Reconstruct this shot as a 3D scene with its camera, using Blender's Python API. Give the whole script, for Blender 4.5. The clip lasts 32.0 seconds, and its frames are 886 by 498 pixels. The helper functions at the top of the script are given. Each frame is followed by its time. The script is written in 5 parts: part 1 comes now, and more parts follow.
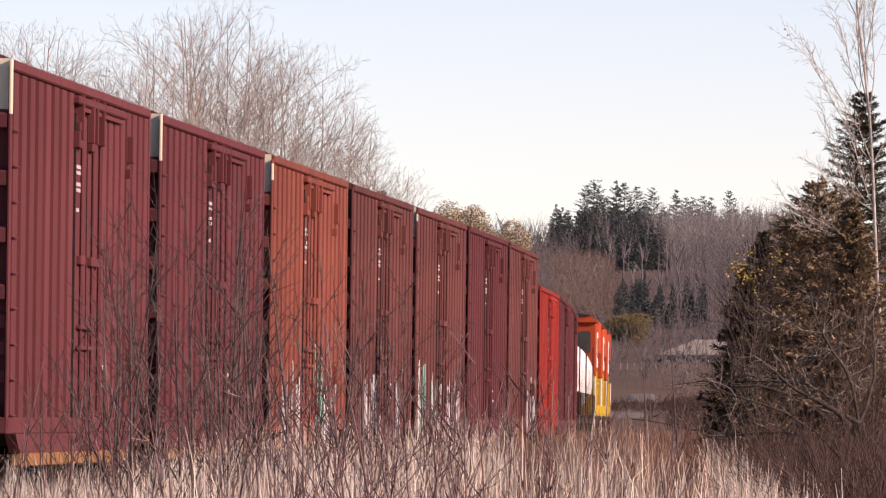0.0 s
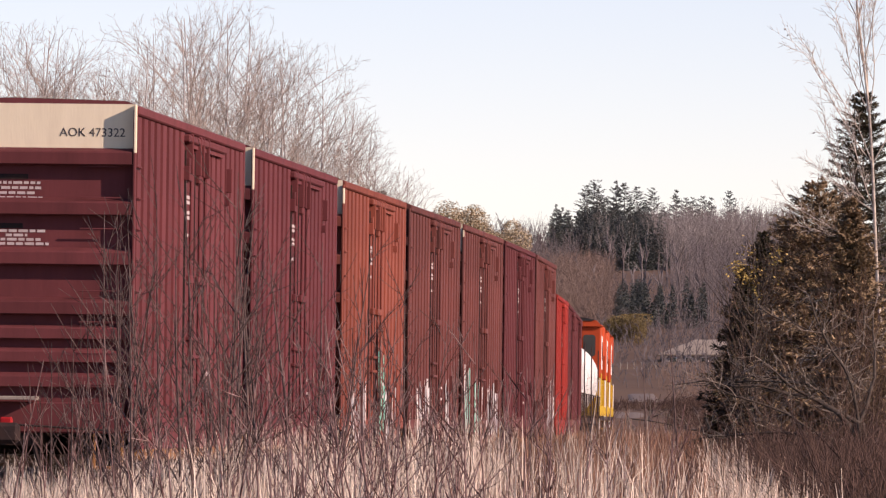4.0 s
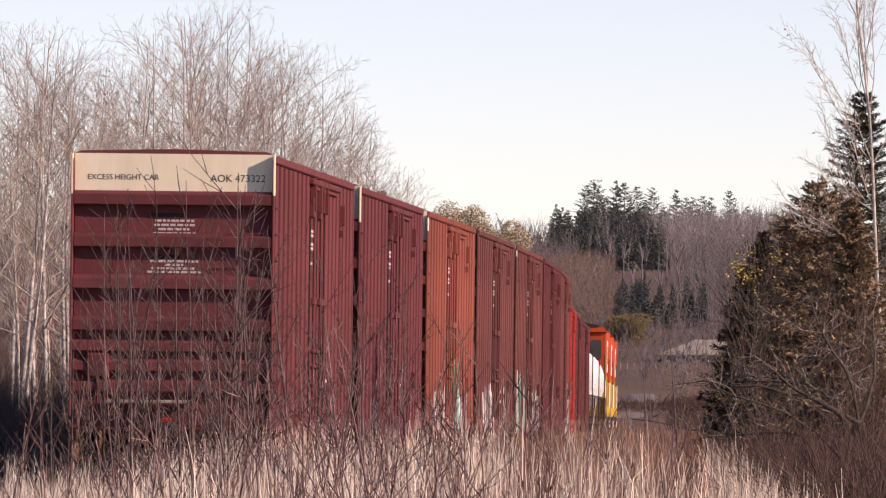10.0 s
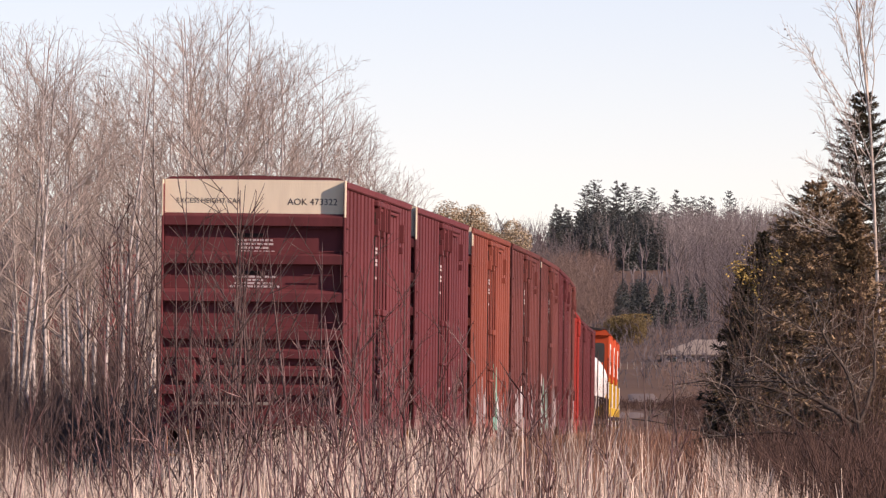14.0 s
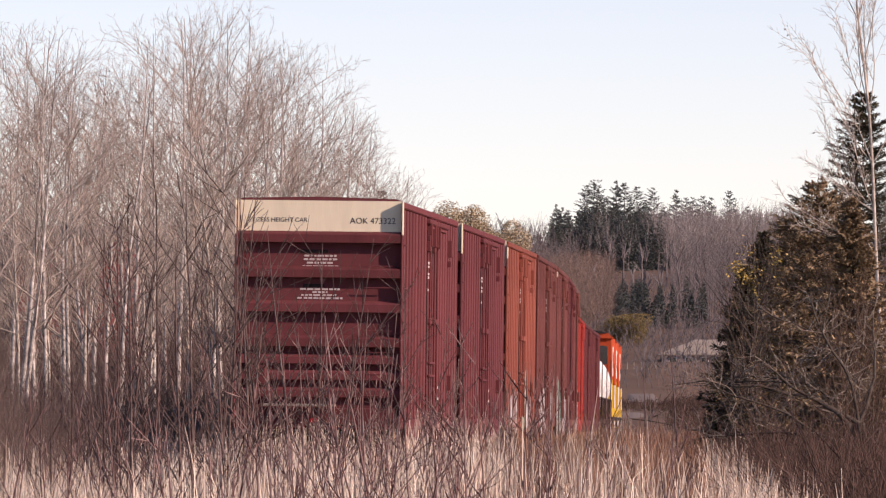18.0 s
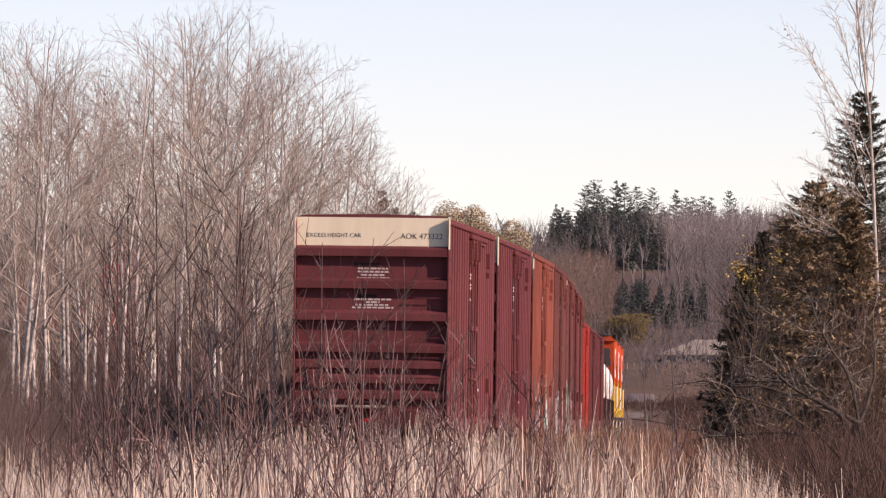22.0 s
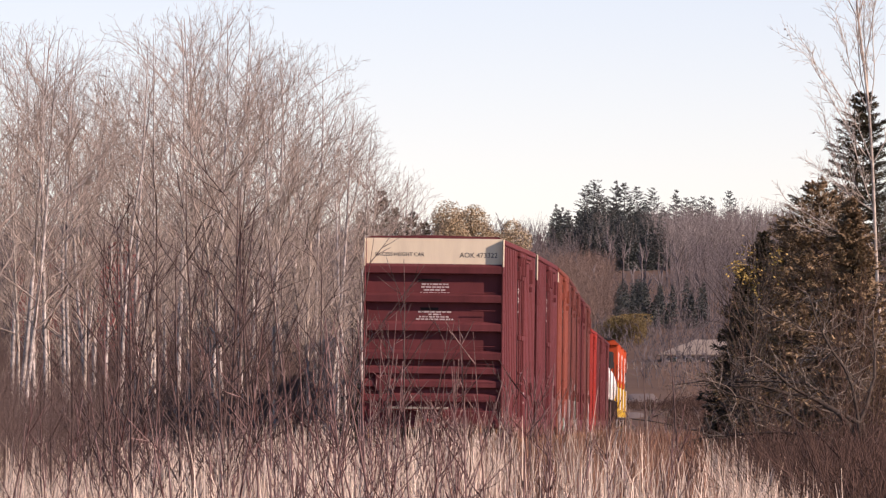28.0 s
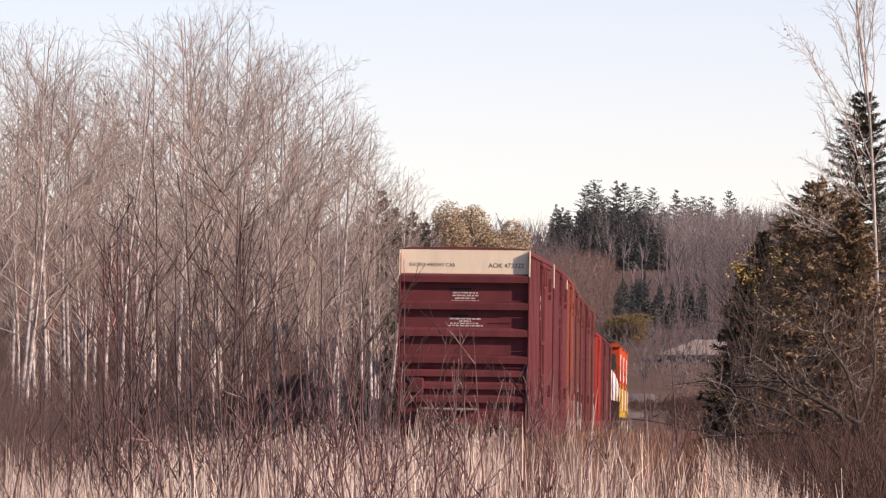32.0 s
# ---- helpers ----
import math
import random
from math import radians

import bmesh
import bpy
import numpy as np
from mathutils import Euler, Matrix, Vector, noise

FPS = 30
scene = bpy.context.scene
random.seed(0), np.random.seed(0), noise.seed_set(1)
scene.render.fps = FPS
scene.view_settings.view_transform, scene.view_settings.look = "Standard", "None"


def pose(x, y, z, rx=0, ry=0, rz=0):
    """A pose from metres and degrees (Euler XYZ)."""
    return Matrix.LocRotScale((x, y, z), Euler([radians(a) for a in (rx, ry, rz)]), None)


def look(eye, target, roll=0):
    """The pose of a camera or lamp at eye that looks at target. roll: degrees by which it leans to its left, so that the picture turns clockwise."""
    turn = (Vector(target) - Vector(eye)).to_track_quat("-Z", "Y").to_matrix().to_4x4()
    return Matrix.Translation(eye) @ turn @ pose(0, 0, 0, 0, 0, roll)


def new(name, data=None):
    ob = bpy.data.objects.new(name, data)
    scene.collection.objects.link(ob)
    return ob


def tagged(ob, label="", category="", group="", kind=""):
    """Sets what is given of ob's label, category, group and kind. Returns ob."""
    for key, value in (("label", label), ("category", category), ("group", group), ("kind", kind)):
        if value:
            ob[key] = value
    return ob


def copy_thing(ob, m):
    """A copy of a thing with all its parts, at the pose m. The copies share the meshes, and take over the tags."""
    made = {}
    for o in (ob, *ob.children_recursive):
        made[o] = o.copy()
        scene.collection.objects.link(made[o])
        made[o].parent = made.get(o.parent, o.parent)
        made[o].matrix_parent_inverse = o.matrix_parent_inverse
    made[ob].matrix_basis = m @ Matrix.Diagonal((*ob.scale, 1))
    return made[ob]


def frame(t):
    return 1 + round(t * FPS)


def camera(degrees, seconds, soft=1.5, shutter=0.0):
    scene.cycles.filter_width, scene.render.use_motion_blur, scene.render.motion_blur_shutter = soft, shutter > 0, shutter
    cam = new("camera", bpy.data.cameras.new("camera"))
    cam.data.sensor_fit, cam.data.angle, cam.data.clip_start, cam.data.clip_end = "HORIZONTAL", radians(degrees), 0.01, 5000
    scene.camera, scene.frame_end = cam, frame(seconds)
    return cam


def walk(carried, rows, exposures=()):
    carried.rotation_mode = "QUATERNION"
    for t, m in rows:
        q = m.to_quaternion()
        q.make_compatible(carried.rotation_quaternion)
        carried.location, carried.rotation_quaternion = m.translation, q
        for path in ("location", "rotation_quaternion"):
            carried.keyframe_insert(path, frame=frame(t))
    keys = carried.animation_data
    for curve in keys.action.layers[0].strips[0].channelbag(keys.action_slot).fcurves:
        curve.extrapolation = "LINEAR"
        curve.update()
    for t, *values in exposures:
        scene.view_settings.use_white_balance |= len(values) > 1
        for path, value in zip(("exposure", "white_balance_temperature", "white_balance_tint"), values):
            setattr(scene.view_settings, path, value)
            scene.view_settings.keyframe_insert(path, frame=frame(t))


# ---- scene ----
from functools import lru_cache

# camera: a long lens on a tripod at the edge of the field
EYE = (0.0, 0.0, 1.70)
cam = camera(5.783, 32.0, soft=1.3)
AIM = look(EYE, (0.0, 100.0, 1.70 + 1.927))
walk(cam, [(0.0, AIM), (32.0, AIM)], exposures=[(0.0, 0.16, 6950, 36), (32.0, 0.16, 6950, 36)])

# ---- world and sun ----
SUN_AZ, SUN_EL = 115.0, 23.5
world = bpy.data.worlds.new("sky")
scene.world = world
world.use_nodes = True
nt = world.node_tree
sky = nt.nodes.new("ShaderNodeTexSky")
sky.sky_type = "NISHITA"
sky.sun_disc = False
sky.sun_elevation, sky.sun_rotation = radians(SUN_EL), radians(SUN_AZ)
sky.air_density, sky.dust_density, sky.ozone_density = 0.75, 0.0, 1.6
sky.altitude = 300.0
nt.links.new(sky.outputs[0], nt.nodes["Background"].inputs[0])
nt.nodes["Background"].inputs[1].default_value = 0.128
sun_data = bpy.data.lights.new("sun", "SUN")
sun_data.energy, sun_data.angle, sun_data.color = 5.0, radians(0.55), (1.0, 0.87, 0.71)
sun = new("sun", sun_data)
sx = math.sin(radians(SUN_AZ)) * math.cos(radians(SUN_EL))
sy = math.cos(radians(SUN_AZ)) * math.cos(radians(SUN_EL))
sun.matrix_world = look((sx * 60, sy * 60, math.sin(radians(SUN_EL)) * 60), (0, 0, 0))


# ---- materials ----
def material(name, colour, rough=0.8, second=None, scale=6.0, amount=0.5, metal=0.0, bump=0.0, bump_scale=40.0,
             island=0.0, per_object=0.0, stretch=(1, 1, 1), spec=0.15):
    """Two-scale procedural paint: base and second colour mixed by noise, with a value jitter and fine relief."""
    m = bpy.data.materials.new(name)
    m.use_nodes = True
    t = m.node_tree
    bsdf = t.nodes["Principled BSDF"]
    bsdf.inputs["Roughness"].default_value = rough
    bsdf.inputs["Metallic"].default_value = metal
    bsdf.inputs["Specular IOR Level"].default_value = spec
    coord = t.nodes.new("ShaderNodeTexCoord")
    place = t.nodes.new("ShaderNodeMapping")
    place.inputs["Scale"].default_value = stretch
    t.links.new(coord.outputs["Object"], place.inputs["Vector"])
    big = t.nodes.new("ShaderNodeTexNoise")
    big.inputs["Scale"].default_value = scale
    big.inputs["Detail"].default_value = 6.0
    big.inputs["Roughness"].default_value = 0.65
    t.links.new(place.outputs[0], big.inputs["Vector"])
    ramp = t.nodes.new("ShaderNodeMapRange")
    ramp.inputs["From Min"].default_value, ramp.inputs["From Max"].default_value = 0.35, 0.70
    ramp.inputs["To Max"].default_value = amount
    t.links.new(big.outputs["Fac"], ramp.inputs["Value"])
    mix = t.nodes.new("ShaderNodeMix")
    mix.data_type = "RGBA"
    mix.inputs["A"].default_value = (*colour, 1)
    mix.inputs["B"].default_value = (*(second or [c * 0.6 for c in colour]), 1)
    t.links.new(ramp.outputs[0], mix.inputs["Factor"])
    out = mix.outputs["Result"]
    for kind, k in (("island", island), ("object", per_object)):
        if k:
            src = t.nodes.new("ShaderNodeNewGeometry" if kind == "island" else "ShaderNodeObjectInfo")
            jit = t.nodes.new("ShaderNodeMapRange")
            jit.inputs["To Min"].default_value, jit.inputs["To Max"].default_value = 1 - k, 1 + k
            t.links.new(src.outputs["Random Per Island" if kind == "island" else "Random"], jit.inputs["Value"])
            hsv = t.nodes.new("ShaderNodeHueSaturation")
            t.links.new(jit.outputs[0], hsv.inputs["Value"])
            t.links.new(out, hsv.inputs["Color"])
            out = hsv.outputs[0]
    t.links.new(out, bsdf.inputs["Base Color"])
    if bump:
        fine = t.nodes.new("ShaderNodeTexNoise")
        fine.inputs["Scale"].default_value = bump_scale
        fine.inputs["Detail"].default_value = 4.0
        t.links.new(place.outputs[0], fine.inputs["Vector"])
        b = t.nodes.new("ShaderNodeBump")
        b.inputs["Strength"].default_value, b.inputs["Distance"].default_value = bump, 0.02
        t.links.new(fine.outputs["Fac"], b.inputs["Height"])
        t.links.new(b.outputs[0], bsdf.inputs["Normal"])
    return m


STRAW = material("straw", (0.80, 0.685, 0.55), 0.8, (0.40, 0.30, 0.225), 0.5, 0.9, island=0.6, spec=0.1)
WEED = material("dark_weed_stalk", (0.085, 0.043, 0.037), 0.75, (0.20, 0.12, 0.09), 1.5, 0.6, island=0.5, spec=0.15)
RUSSET = material("russet_stalk", (0.27, 0.155, 0.100), 0.8, (0.165, 0.088, 0.060), 0.6, 0.9, island=0.35)
# the pale second colour paints sunlit highlights onto the dark red-brown stems
TWIG = material("sun_flecked_shrub_bark", (0.068, 0.027, 0.025), 0.6, (0.58, 0.42, 0.37), 6.0, 0.47, island=0.6, spec=0.10)
ALDER_DARK = material("dark_sapling_bark", (0.052, 0.030, 0.027), 0.6, (0.38, 0.29, 0.25), 12.0, 0.35, island=0.4, spec=0.10)
ASPEN = material("aspen_bark", (0.66, 0.61, 0.545), 0.75, (0.10, 0.085, 0.075), 3.0, 1.0, bump=0.4, stretch=(1, 1, 1.6))
ASPEN_TWIG = material("aspen_twig", (0.44, 0.375, 0.305), 0.7, (0.20, 0.155, 0.125), 1.2, 0.9, island=0.4)
BIRCH = material("birch_bark", (0.62, 0.55, 0.45), 0.7, (0.11, 0.09, 0.08), 5.0, 0.8, bump=0.3, stretch=(1, 1, 2))
OLD_BARK = material("old_bark", (0.050, 0.037, 0.030), 0.85, (0.17, 0.145, 0.115), 9.0, 0.45, bump=0.5)
NEEDLE = material("spruce_needles", (0.060, 0.063, 0.042), 0.75, (0.11, 0.086, 0.050), 1.2, 0.9, island=0.45)
# paler and bluer than near needles: distance haze mixed into the colour
HAZED_NEEDLE = material("hazed_far_needles", (0.070, 0.084, 0.080), 0.8, (0.115, 0.122, 0.108), 0.2, 0.9, island=0.25, per_object=0.2)
RUSSET_WOOD = material("russet_wood", (0.185, 0.133, 0.108), 0.9, (0.14, 0.104, 0.088), 0.05, 0.9, island=0.2)
# lightened and greyed: the hill's haze is put into this colour too
FAR_WOOD = material("far_bare_wood", (0.150, 0.130, 0.127), 0.9, (0.102, 0.092, 0.094), 0.03, 0.9, island=0.18)
THICKET = material("thicket_twig", (0.150, 0.108, 0.091), 0.8, (0.088, 0.062, 0.054), 0.7, 0.8, island=0.4)
ALDER = material("alder_bark", (0.105, 0.070, 0.050), 0.8, (0.06, 0.04, 0.031), 2.0, 0.9, island=0.5)
LICHEN = material("lichen_grey_twig", (0.26, 0.225, 0.18), 0.85, (0.07, 0.05, 0.043), 4.0, 1.0, island=0.5)
BRAMBLE = material("bramble_stem", (0.078, 0.048, 0.037), 0.8, (0.05, 0.032, 0.027), 0.8, 0.8, island=0.5)
YELLOW_LEAF = material("yellow_leaf", (0.45, 0.34, 0.10), 0.6, (0.30, 0.20, 0.06), 3.0, 0.8, island=0.3)
OCHRE = material("ochre_crown", (0.50, 0.41, 0.26), 0.85, (0.36, 0.28, 0.175), 0.3, 0.9, island=0.25)
OLIVE_LEAF = material("olive_yellow_leaf", (0.26, 0.195, 0.078), 0.85, (0.16, 0.125, 0.065), 0.3, 0.9, island=0.3)
FAR_BIRCH = material("far_pale_wood", (0.26, 0.235, 0.22), 0.9, (0.17, 0.15, 0.145), 0.05, 0.9, island=0.2)
DRY_NEEDLE = material("dry_brown_needles", (0.34, 0.245, 0.145), 0.8, (0.14, 0.108, 0.060), 1.2, 0.9, island=0.45)
GROUND = material("field_soil", (0.13, 0.085, 0.06), 0.95, (0.20, 0.13, 0.08), 0.05, 0.9, bump=0.5, bump_scale=3.0)
BALLAST = material("ballast_stone", (0.20, 0.18, 0.165), 0.95, (0.32, 0.29, 0.26), 14.0, 0.9, bump=1.0, bump_scale=18.0)
GRAVEL = material("pale_gravel", (0.235, 0.195, 0.165), 0.95, (0.15, 0.12, 0.10), 3.0, 0.9, bump=0.6, bump_scale=20.0)
STEEL = material("rail_steel", (0.22, 0.15, 0.11), 0.45, (0.12, 0.07, 0.05), 5.0, 0.8, metal=0.7)
TIE = material("tie_timber", (0.10, 0.075, 0.06), 0.9, (0.17, 0.14, 0.12), 6.0, 0.8, bump=0.4, per_object=0.2)
GALVANISED = material("weathered_galvanised", (0.17, 0.15, 0.125), 0.6, (0.10, 0.08, 0.065), 3.0, 0.8, metal=0.3, bump=0.1)
UNDER = material("underframe_black", (0.028, 0.022, 0.022), 0.85, (0.06, 0.035, 0.028), 5.0, 0.8, bump=0.2, spec=0.08)


def paint(name, colour, rust, amount=0.55, rough=0.75):
    return material(name, colour, rough, rust, 1.6, amount, bump=0.08, bump_scale=25.0, per_object=0.13, stretch=(1.3, 1.3, 0.25), spec=0.10)


MAROON = paint("maroon_paint", (0.160, 0.045, 0.046), (0.102, 0.031, 0.031), 0.8)
MAROON_DARK = paint("maroon_paint_old", (0.146, 0.041, 0.043), (0.094, 0.028, 0.029), 0.8)
ORANGE_RED = paint("faded_orange_red_paint", (0.26, 0.078, 0.050), (0.15, 0.045, 0.036), 0.95)
RUSTY_RED = paint("rusty_red_paint", (0.172, 0.058, 0.048), (0.075, 0.031, 0.028), 1.0)
WINE = paint("wine_red_paint", (0.126, 0.037, 0.038), (0.082, 0.026, 0.026), 0.7)
BRIGHT_RED = paint("bright_red_paint", (0.31, 0.040, 0.029), (0.24, 0.030, 0.022), 0.6)
WHITE_PAINT = paint("cream_white_paint", (0.80, 0.715, 0.51), (0.58, 0.50, 0.35), 0.6)
TANK_WHITE = paint("tank_white_paint", (0.80, 0.77, 0.72), (0.60, 0.55, 0.50), 0.6)
SILL_YELLOW = paint("ochre_sill_stripe", (0.32, 0.165, 0.06), (0.20, 0.08, 0.04), 0.9)
LOCO_ORANGE = paint("loco_orange_paint", (0.46, 0.072, 0.024), (0.30, 0.05, 0.02), 0.6)
LOCO_YELLOW = paint("loco_yellow_paint", (0.52, 0.34, 0.028), (0.34, 0.20, 0.02), 0.7)
LOCO_BLACK = paint("loco_black_paint", (0.025, 0.024, 0.024), (0.06, 0.05, 0.045), 0.5)
INK = material("black_lettering", (0.045, 0.042, 0.045), 0.6, (0.08, 0.075, 0.07), 8.0, 0.5)
STENCIL = material("white_stencil", (0.58, 0.50, 0.47), 0.6, (0.45, 0.36, 0.33), 9.0, 0.8)
GREEN_SPRAY = material("green_spray_paint", (0.09, 0.40, 0.29), 0.5, (0.35, 0.55, 0.45), 3.0, 0.5)
WHITE_SPRAY = material("white_spray_paint", (0.80, 0.77, 0.73), 0.5, (0.40, 0.30, 0.27), 3.0, 0.7)
BLUE_SPRAY = material("blue_grey_spray_paint", (0.32, 0.31, 0.31), 0.5, (0.42, 0.37, 0.34), 3.0, 0.8)
RED_LAMP = material("red_marker", (0.40, 0.02, 0.02), 0.5)
DARK_GLASS = material("cab_glass", (0.02, 0.02, 0.022), 0.08, (0.03, 0.03, 0.03), 2.0, 0.5, spec=0.6)
ROOF_METAL = material("pale_sheet_roof", (0.33, 0.285, 0.23), 0.85, (0.25, 0.21, 0.17), 2.0, 0.7)
BARN_RED = material("barn_red_boards", (0.37, 0.095, 0.085), 0.9, (0.24, 0.07, 0.062), 1.5, 0.9, per_object=0.2, stretch=(0.4, 1, 3))
HOUSE_WALL = material("weathered_siding", (0.30, 0.27, 0.25), 0.85, (0.20, 0.17, 0.15), 2.0, 0.8)


# ---- mesh helpers ----
def part(name, bm, mat, parent=None, label="", at=None):
    me = bpy.data.meshes.new(name)
    bm.to_mesh(me)
    bm.free()
    return link(name, me, mat, parent, label, at)


def link(name, me, mat, parent=None, label="", at=None):
    if mat and not me.materials:
        me.materials.append(mat)
    ob = new(name, me)
    ob.parent = parent
    if at is not None:
        ob.matrix_basis = at
    if label:
        tagged(ob, label)
    return ob


def box(bm, x0, x1, y0, y1, z0, z1, bevel=0.0):
    m = Matrix.LocRotScale(((x0 + x1) / 2, (y0 + y1) / 2, (z0 + z1) / 2), None, (x1 - x0, y1 - y0, z1 - z0))
    r = bmesh.ops.create_cube(bm, size=1, matrix=m)
    if bevel:
        es = {e for v in r["verts"] for e in v.link_edges}
        bmesh.ops.bevel(bm, geom=list(es), offset=bevel, segments=1, affect="EDGES")
    return bm


def block(x0, x1, y0, y1, z0, z1, bevel=0.0):
    return box(bmesh.new(), x0, x1, y0, y1, z0, z1, bevel)


def rod(bm, p, q, r, sides=6, r2=None):
    p, q = Vector(p), Vector(q)
    d = q - p
    m = Matrix.Translation((p + q) / 2) @ d.to_track_quat("Z", "Y").to_matrix().to_4x4()
    bmesh.ops.create_cone(bm, cap_ends=True, segments=sides, radius1=r, radius2=r if r2 is None else r2, depth=d.length, matrix=m)
    return bm


def extrude_profile(points, axis, a, b):
    """A prism: points in the two other axes, pushed along axis ('x' or 'y' or 'z') from a to b."""
    bm = bmesh.new()
    put = {"x": lambda u, v, w: (w, u, v), "y": lambda u, v, w: (u, w, v), "z": lambda u, v, w: (u, v, w)}[axis]
    lo = [bm.verts.new(put(u, v, a)) for u, v in points]
    hi = [bm.verts.new(put(u, v, b)) for u, v in points]
    bm.faces.new(lo)
    bm.faces.new(hi[::-1])
    n = len(points)
    for i in range(n):
        bm.faces.new((lo[i], hi[i], hi[(i + 1) % n], lo[(i + 1) % n]))
    bmesh.ops.recalc_face_normals(bm, faces=bm.faces)
    return bm


def mesh_np(name, verts, faces, mat):
    """Mesh from numpy arrays: verts (n,3), faces (m,k) of one size."""
    me = bpy.data.meshes.new(name)
    verts = np.ascontiguousarray(verts, dtype=np.float32)
    faces = np.ascontiguousarray(faces, dtype=np.int32)
    k = faces.shape[1]
    me.vertices.add(len(verts))
    me.vertices.foreach_set("co", verts.ravel())
    me.loops.add(faces.size)
    me.loops.foreach_set("vertex_index", faces.ravel())
    me.polygons.add(len(faces))
    me.polygons.foreach_set("loop_start", np.arange(0, faces.size, k, dtype=np.int32))
    me.update(calc_edges=True)
    me.materials.append(mat)
    return me


def sticks(name, segs, mat, sides=3):
    """Tapered prisms along rows of x0,y0,z0,x1,y1,z1,r0,r1."""
    s = np.asarray(segs, dtype=np.float64)
    p, q, r0, r1 = s[:, :3], s[:, 3:6], s[:, 6:7], s[:, 7:8]
    d = q - p
    d /= np.linalg.norm(d, axis=1, keepdims=True) + 1e-9
    ref = np.where(np.abs(d[:, 2:3]) > 0.9, np.array([[1.0, 0.0, 0.0]]), np.array([[0.0, 0.0, 1.0]]))
    u = np.cross(d, ref)
    u /= np.linalg.norm(u, axis=1, keepdims=True)
    v = np.cross(d, u)
    n = len(s)
    verts = np.empty((n, 2 * sides, 3))
    for i in range(sides):
        a = 2 * math.pi * i / sides
        o = u * math.cos(a) + v * math.sin(a)
        verts[:, i] = p + o * r0
        verts[:, sides + i] = q + o * r1
    base = (np.arange(n) * 2 * sides)[:, None]
    faces = np.concatenate([np.stack([base[:, 0] + i, base[:, 0] + (i + 1) % sides, base[:, 0] + sides + (i + 1) % sides, base[:, 0] + sides + i], 1) for i in range(sides)])
    return mesh_np(name, verts.reshape(-1, 3), faces, mat)


def tubes(name, segs, mat, parent, sides=5, label=""):
    """Chains of segments that follow on from one another become connected tubes, one part each."""
    chains = []
    for a in segs:
        if chains and max(abs(a[i] - chains[-1][-1][3 + i]) for i in range(3)) < 1e-6:
            chains[-1].append(a)
        else:
            chains.append([a])
    for ch in chains:
        pts = [Vector(ch[0][:3])] + [Vector(a[3:6]) for a in ch]
        rad = [ch[0][6]] + [a[7] for a in ch]
        verts, faces = [], []
        for i, p in enumerate(pts):
            d = (pts[min(i + 1, len(pts) - 1)] - pts[max(i - 1, 0)]).normalized()
            u = d.cross(Vector((0.12, 0.99, 0.05))).normalized()
            v = d.cross(u)
            for k in range(sides):
                a = 2 * math.pi * k / sides
                verts.append(p + (u * math.cos(a) + v * math.sin(a)) * rad[i])
        for i in range(len(pts) - 1):
            for k in range(sides):
                faces.append((i * sides + k, i * sides + (k + 1) % sides, (i + 1) * sides + (k + 1) % sides, (i + 1) * sides + k))
        me = mesh_np(name, np.array(verts), np.array(faces), mat)
        for f in me.polygons:
            f.use_smooth = True
        link(name, me, mat, parent, label)


def lettering(text, size, mat, parent, m, name="lettering", extrude=0.0):
    cu = bpy.data.curves.new("text", "FONT")
    cu.body, cu.size, cu.extrude, cu.resolution_u = text, size, extrude, 3
    tmp = bpy.data.objects.new("text", cu)
    me = bpy.data.meshes.new_from_object(tmp)
    bpy.data.objects.remove(tmp)
    return link(name, me, mat, parent, "", m)


# ---- the railway line: gentle bends, as it runs away from the camera ----
BEND_AT = (0, 60, 120, 180, 240, 300, 360)
BEND = (0.0000967, -0.0000323, -0.000759, 0.00025, -0.0000962, 0.0000137, 0.0000034)
STEP = 0.5
LINE_S = np.arange(-140, 560, STEP)
_h = np.cumsum(np.interp(LINE_S, BEND_AT, BEND)) * STEP
_i0 = int(np.argmin(np.abs(LINE_S)))
LINE_H = _h - _h[_i0] + 0.0626
LINE_X = np.cumsum(np.sin(LINE_H)) * STEP
LINE_Y = np.cumsum(np.cos(LINE_H)) * STEP
LINE_X = LINE_X - LINE_X[_i0] - 6.034
LINE_Y = LINE_Y - LINE_Y[_i0] + 105.136


def line(s):
    return float(np.interp(s, LINE_S, LINE_X)), float(np.interp(s, LINE_S, LINE_Y))


def line_x(y):
    return float(np.interp(y, LINE_Y, LINE_X))


def rail_z(s):
    return 0.70 - 0.00044 * s


# ---- ground: a level field that climbs to wooded hills ----
def ground_z(x, y):
    up = max(0.0, min(y, 1750.0) - 450.0)
    z = 0.028 * up * min(1.0, up / 160.0)
    z += 0.10 * noise.noise((x * 0.12, y * 0.12, 3.0)) + 0.0016 * min(up, 600) * noise.noise((x * 0.012, y * 0.012, 7.0))
    return z


